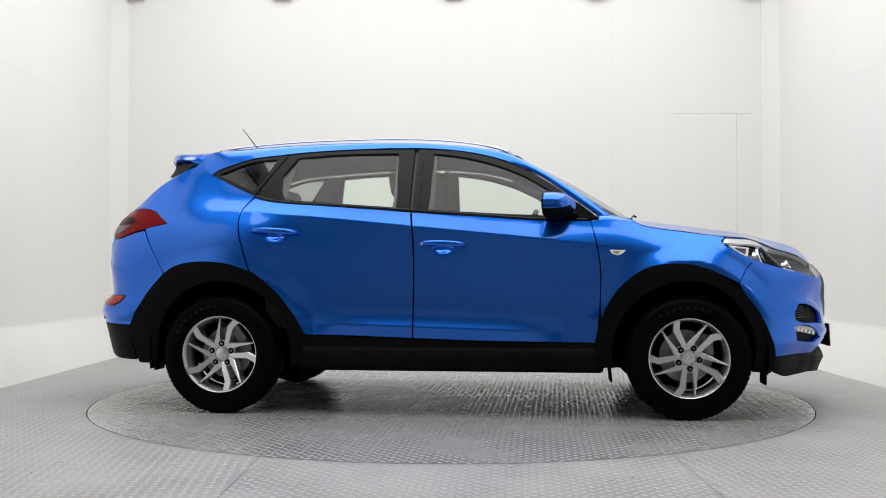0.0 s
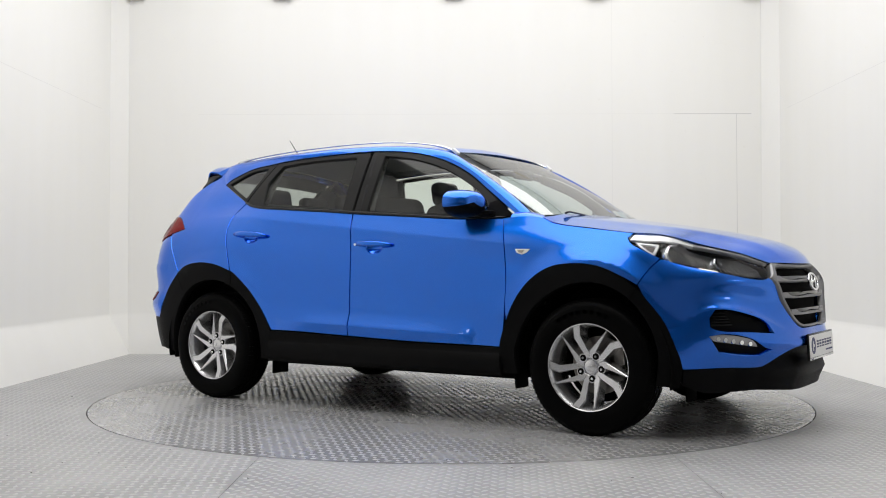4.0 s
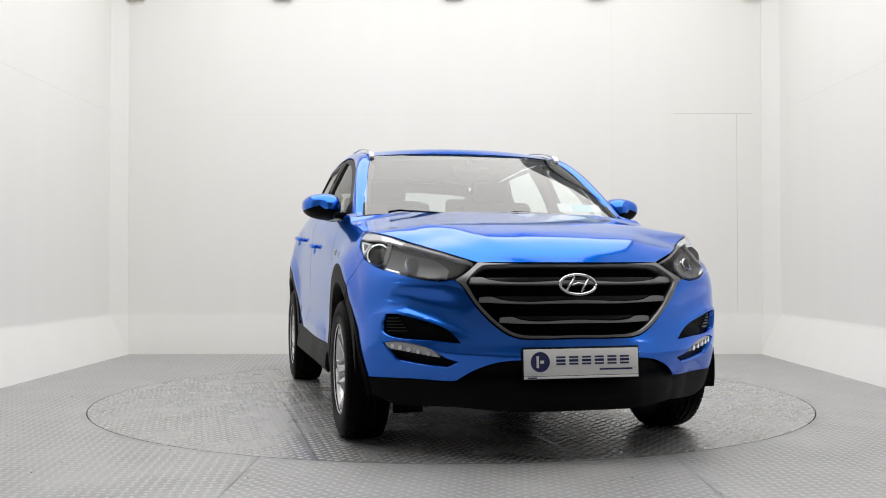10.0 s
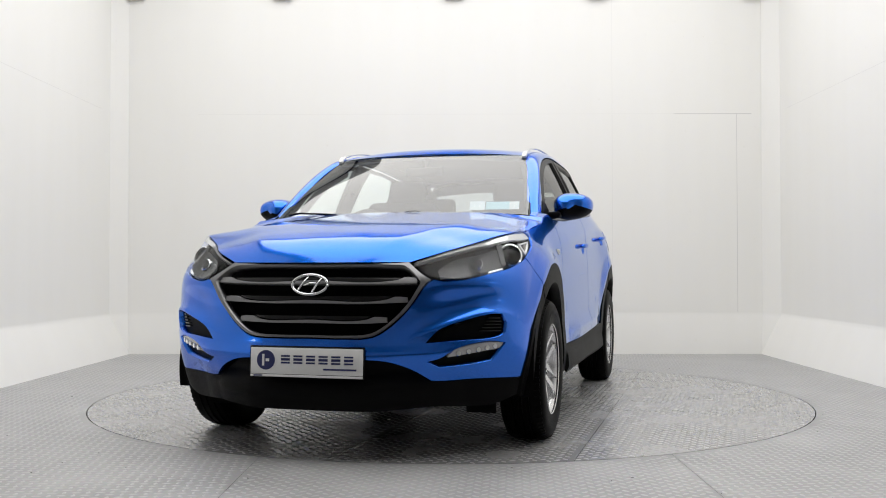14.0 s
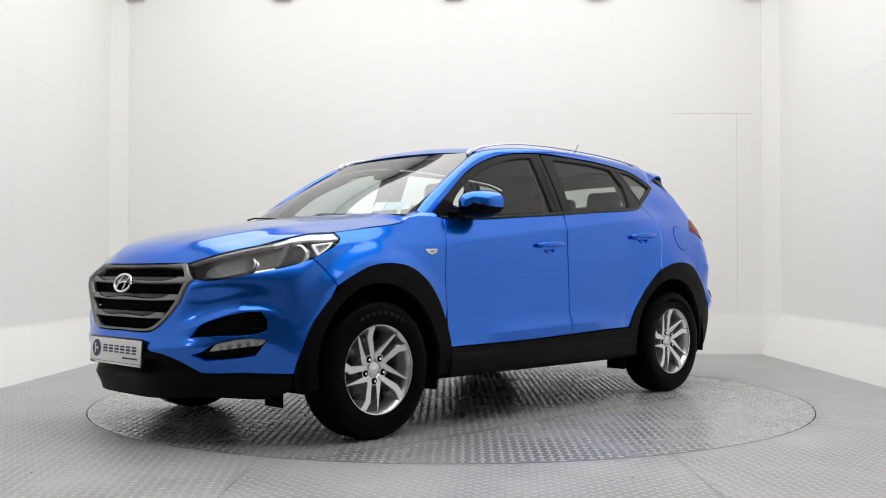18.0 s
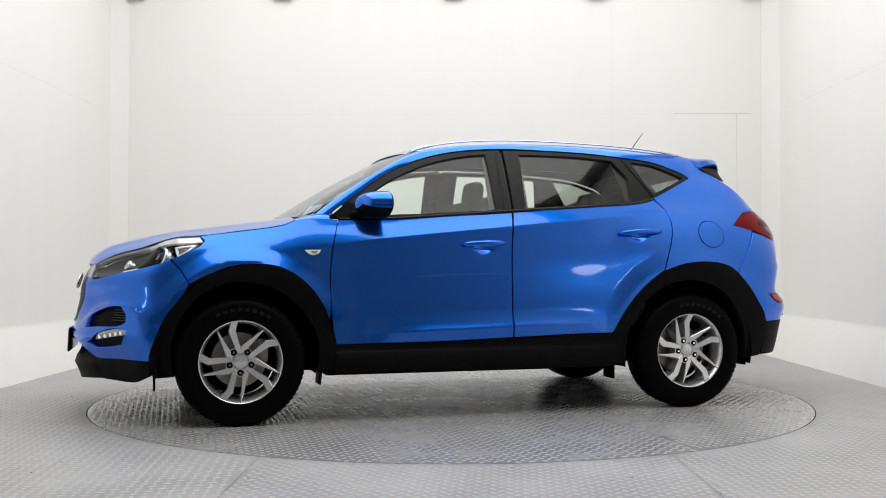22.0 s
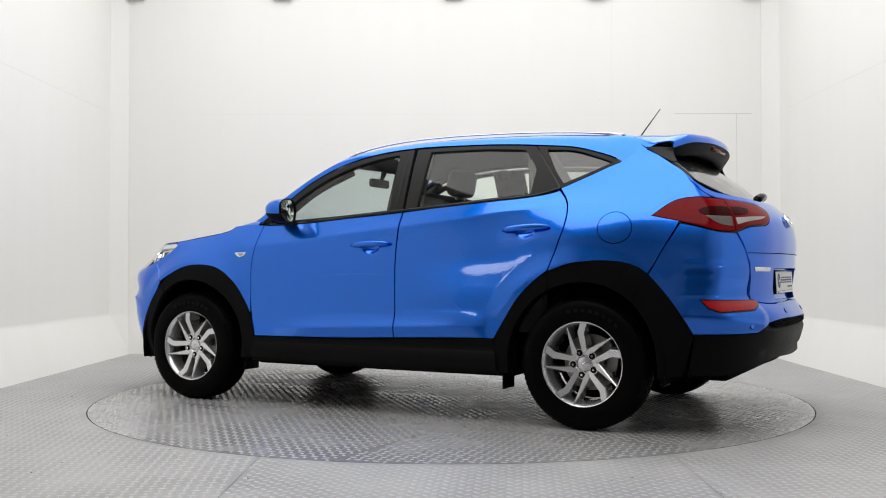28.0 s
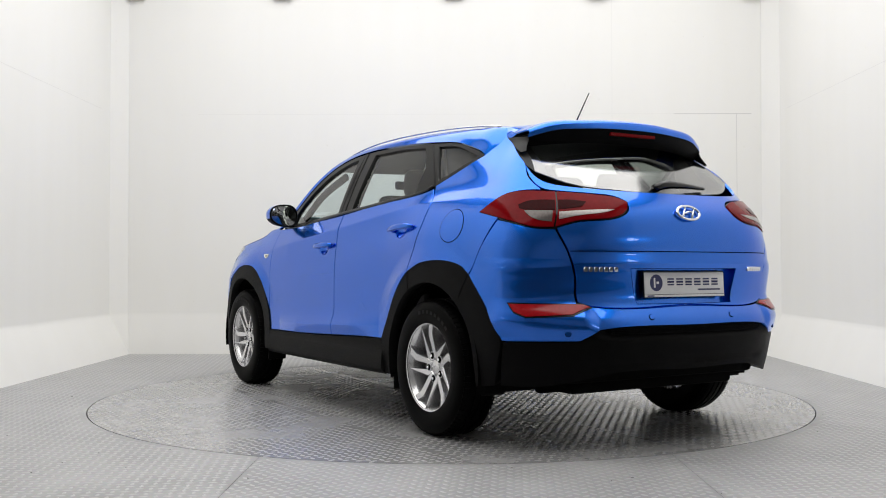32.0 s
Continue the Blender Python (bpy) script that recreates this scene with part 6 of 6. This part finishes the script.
for x in (-3.12, -1.66, .04, 1.46, 2.98):
    bm = bmesh.new()
    add_box(bm, (x, BACK + .015, 3.580), (.20, .06, .15), .025)
    tagged(part("wall_blob", bm, BLOBTAN, None), "small tan box added for a soft brown blob high on the back wall", "bracket", "brackets on the back wall")


# ---- floor and turntable ----
def disc_ring(name, r0, r1, z, material, parent, label, segs=160):
    v, f = [], []
    for k in range(segs):
        a = 2 * math.pi * k / segs
        v += [(r0 * math.cos(a), r0 * math.sin(a), z), (r1 * math.cos(a), r1 * math.sin(a), z)]
    f = [(2 * k, 2 * k + 1, (2 * k + 3) % (2 * segs), (2 * k + 2) % (2 * segs)) for k in range(segs)]
    return link_mesh(name, v, f, material, parent, label, smooth=False)


def floor_sheet():
    """The fixed floor, with a round hole for the turntable."""
    segs = 160
    v, f = [], []
    for k in range(segs):
        a = 2 * math.pi * k / segs
        c, s = math.cos(a), math.sin(a)
        d = min((RIGHT + .2 if c > 0 else LEFT - .2) / c if abs(c) > 1e-6 else 99, (BACK + .2 if s > 0 else FRONT) / s if abs(s) > 1e-6 else 99)
        v += [((R_TABLE + .007) * c, (R_TABLE + .007) * s, 0), (d * c, d * s, 0), ((R_TABLE + .007) * c, (R_TABLE + .007) * s, -.03)]
    for k in range(segs):
        a, b = 3 * k, 3 * ((k + 1) % segs)
        f += [(a, a + 1, b + 1, b), (a, b, b + 2, a + 2)]
    for cx, cy in ((RIGHT + .2, BACK + .2), (LEFT - .2, BACK + .2), (LEFT - .2, FRONT), (RIGHT + .2, FRONT)):
        best = sorted(range(segs), key=lambda k: (v[3 * k + 1][0] - cx) ** 2 + (v[3 * k + 1][1] - cy) ** 2)[:2]
        v.append((cx, cy, 0))
        f.append((3 * best[0] + 1, 3 * best[1] + 1, len(v) - 1))
    ob = link_mesh("floor", v, f, FLOOR, None, "grey steel tread-plate floor", smooth=False)
    return tagged(ob, "grey-painted steel tread-plate studio floor", kind="structure")


floor_ob = floor_sheet()
# unseen dark floor, added so that low, down-facing paint reflects dark
sheet("floor_front", [[(LEFT - .2, y, -.004), (RIGHT + .2, y, -.004)] for y in (SOUTH, FRONT)], UNSEENFLOOR, "unseen dark floor, added to darken reflections in the car")
pit = disc_ring("floor_pit", 0.0, R_TABLE + .05, -.028, GAPM, None, "dark pit under the turntable")
tagged(pit, "dark pit under the turntable's edge", kind="structure")
table = tagged(new("turntable"), "round steel tread-plate turntable, flush with the floor", "turntable")
# deck plates: two long middle ones, and the segments on either side of them
DECKS = ((-9, 9, -9, -1.09, .80), (-9, 9, -1.09, .05, .78), (-9, 9, .05, 1.09, .78), (-9, -.57, 1.09, 9, .12), (-.57, 9, 1.09, 9, .76))


def clip(poly, axis, at, keep_above):
    """The part of an outline on one side of a straight cut."""
    out = []
    for p, q in zip(poly, poly[1:] + poly[:1]):
        ip, iq = (p[axis] >= at) == keep_above, (q[axis] >= at) == keep_above
        if ip:
            out.append(p)
        if ip != iq:
            t = (at - p[axis]) / (q[axis] - p[axis])
            out.append((p[0] + t * (q[0] - p[0]), p[1] + t * (q[1] - p[1])))
    return out


def deck_plates():
    ring = [(R_TABLE * math.cos(2 * math.pi * k / 200), R_TABLE * math.sin(2 * math.pi * k / 200)) for k in range(200)]
    for x0, x1, y0, y1, _ in DECKS:
        poly = clip(clip(clip(clip(ring, 0, x0 + .0012, True), 0, x1 - .0012, False), 1, y0 + .0012, True), 1, y1 - .0012, False)
        n = len(poly)
        v = [(x, y, 0) for x, y in poly] + [(x, y, -.012) for x, y in poly]
        f = [tuple(range(n))] + [(k, k + n, (k + 1) % n + n, (k + 1) % n) for k in range(n)]
        link_mesh("deck_plate", v, f, DECK, table, smooth=False)


deck_plates()


def lozenges(places, material, name, parent, label):
    """Raised almond-shaped studs of tread plate, each with a ridge."""
    n = len(places)
    L, Wd, Hh = .0205, .0080, .0025
    base = np.array([(-L, 0, 0), (-L * .3, -Wd, 0), (L * .3, -Wd, 0), (L, 0, 0), (L * .3, Wd, 0), (-L * .3, Wd, 0), (-L * .45, 0, Hh), (L * .45, 0, Hh)])
    tri = [(0, 1, 6), (1, 2, 7), (1, 7, 6), (2, 3, 7), (3, 4, 7), (4, 5, 6), (4, 6, 7), (5, 0, 6)]
    pl = np.array(places)
    c, s = np.cos(pl[:, 2])[:, None], np.sin(pl[:, 2])[:, None]
    X = pl[:, :1] + base[None, :, 0] * c - base[None, :, 1] * s
    Y = pl[:, 1:2] + base[None, :, 0] * s + base[None, :, 1] * c
    Z = np.broadcast_to(base[None, :, 2], X.shape)
    V = np.stack([X, Y, Z], -1).reshape(-1, 3)
    F = (np.array(tri)[None] + 8 * np.arange(n)[:, None, None]).reshape(-1, 3)
    me = bpy.data.meshes.new(name)
    me.vertices.add(len(V))
    me.vertices.foreach_set("co", V.ravel())
    me.loops.add(F.size)
    me.loops.foreach_set("vertex_index", F.ravel().astype(np.int32))
    me.polygons.add(len(F))
    me.polygons.foreach_set("loop_start", np.arange(0, F.size, 3, dtype=np.int32))
    me.polygons.foreach_set("loop_total", np.full(len(F), 3, dtype=np.int32))
    me.materials.append(material)
    me.update(calc_edges=True)
    ob = new(name, me)
    if parent is not None:
        ob.parent = parent
    ob["label"] = label
    return tagged(ob, kind="stuff")


STEP = .044


def lattice(turn, reach):
    """Places of studs on a square lattice, turned, each at right angles to its neighbours."""
    n = int(reach / STEP) + 1
    i, j = np.meshgrid(np.arange(-n, n + 1), np.arange(-n, n + 1))
    i, j = i.ravel(), j.ravel()
    c, s = math.cos(turn), math.sin(turn)
    return (i * c - j * s) * STEP, (i * s + j * c) * STEP, turn + math.pi / 2 * ((i + j) % 2)


table_spots, floor_spots = [], []
for x0, x1, y0, y1, turn in DECKS:
    x, y, a = lattice(turn, R_TABLE * 1.42)
    ok = (x > x0 + .012) & (x < x1 - .012) & (y > y0 + .012) & (y < y1 - .012) & (x * x + y * y < (R_TABLE - .02) ** 2)
    table_spots += list(zip(x[ok], y[ok], a[ok]))
for x0, x1, turn in ((LEFT, -.85, .10), (-.85, 1.0, .72), (1.0, RIGHT, .16)):
    x, y, a = lattice(turn, 7.0)
    ok = (x > x0 + .012) & (x < x1 - .012) & (y > FRONT + .02) & (y < BACK - .02) & (x * x + y * y > (R_TABLE + .045) ** 2)
    floor_spots += list(zip(x[ok], y[ok], a[ok]))
lozenges(table_spots, DECKSTUD, "deck_studs", table, "raised tread studs of the deck")
lozenges(floor_spots, STUD, "floor_studs", None, "raised tread studs of the floor")
for q in (-.85, 1.0):
    h = math.sqrt(R_TABLE ** 2 - q * q) + .01
    flat_bar("floor_joint", [(q, -h, 0), (q, FRONT, 0)], .0014, JOINTF, floor_ob, "dark joint between floor plates", lift=.0008)
grit_v, grit_f = [], []
for k in range(160):
    a, r = random.uniform(0, 6.28), random.uniform(.3, 3.2)
    x, y = r * math.cos(a), -.8 + r * math.sin(a)
    if abs(x) > 3 or math.hypot(x, y) < R_TABLE + .03:
        continue
    b, sc = len(grit_v), random.uniform(.003, .008)
    for m in range(5):
        grit_v.append((x + sc * math.cos(1.26 * m + a), y + sc * .6 * math.sin(1.26 * m + a), .0008))
    grit_v.append((x, y, .0035))
    grit_f += [(b + m, b + (m + 1) % 5, b + 5) for m in range(5)]
tagged(link_mesh("grit", grit_v, grit_f, DEBRIS, None, "crumbs of dark grit on the floor"), "crumbs of dark grit on the floor", "grit", kind="stuff")


def motions():
    """Car and turntable turn together, slowly clockwise seen from above."""
    turn = [(0, -6.04), (1, -12.64), (2, -19.33), (3, -26.16), (4, -33.07), (5, -40.08), (6, -47.14), (7, -54.28), (8, -61.46), (9, -68.69), (10, -75.94), (11, -83.22),
            (12, -90.52), (13, -97.83), (14, -105.15), (16, -119.80), (18, -134.45), (20, -149.09), (22, -163.73), (24, -178.39), (26, -193.12), (28, -207.96), (30, -222.98), (32, -238.15)]
    rows_car, rows_table = [], []
    for t, a in turn:
        c, s = math.cos(radians(a)), math.sin(radians(a))
        rows_car.append((t, pose(c * AXIS[0] - s * AXIS[1], s * AXIS[0] + c * AXIS[1], 0, 0, 0, a)))
        rows_table.append((t, pose(0, 0, 0, 0, 0, a)))
    walk(car, rows_car)
    walk(table, rows_table)


motions()
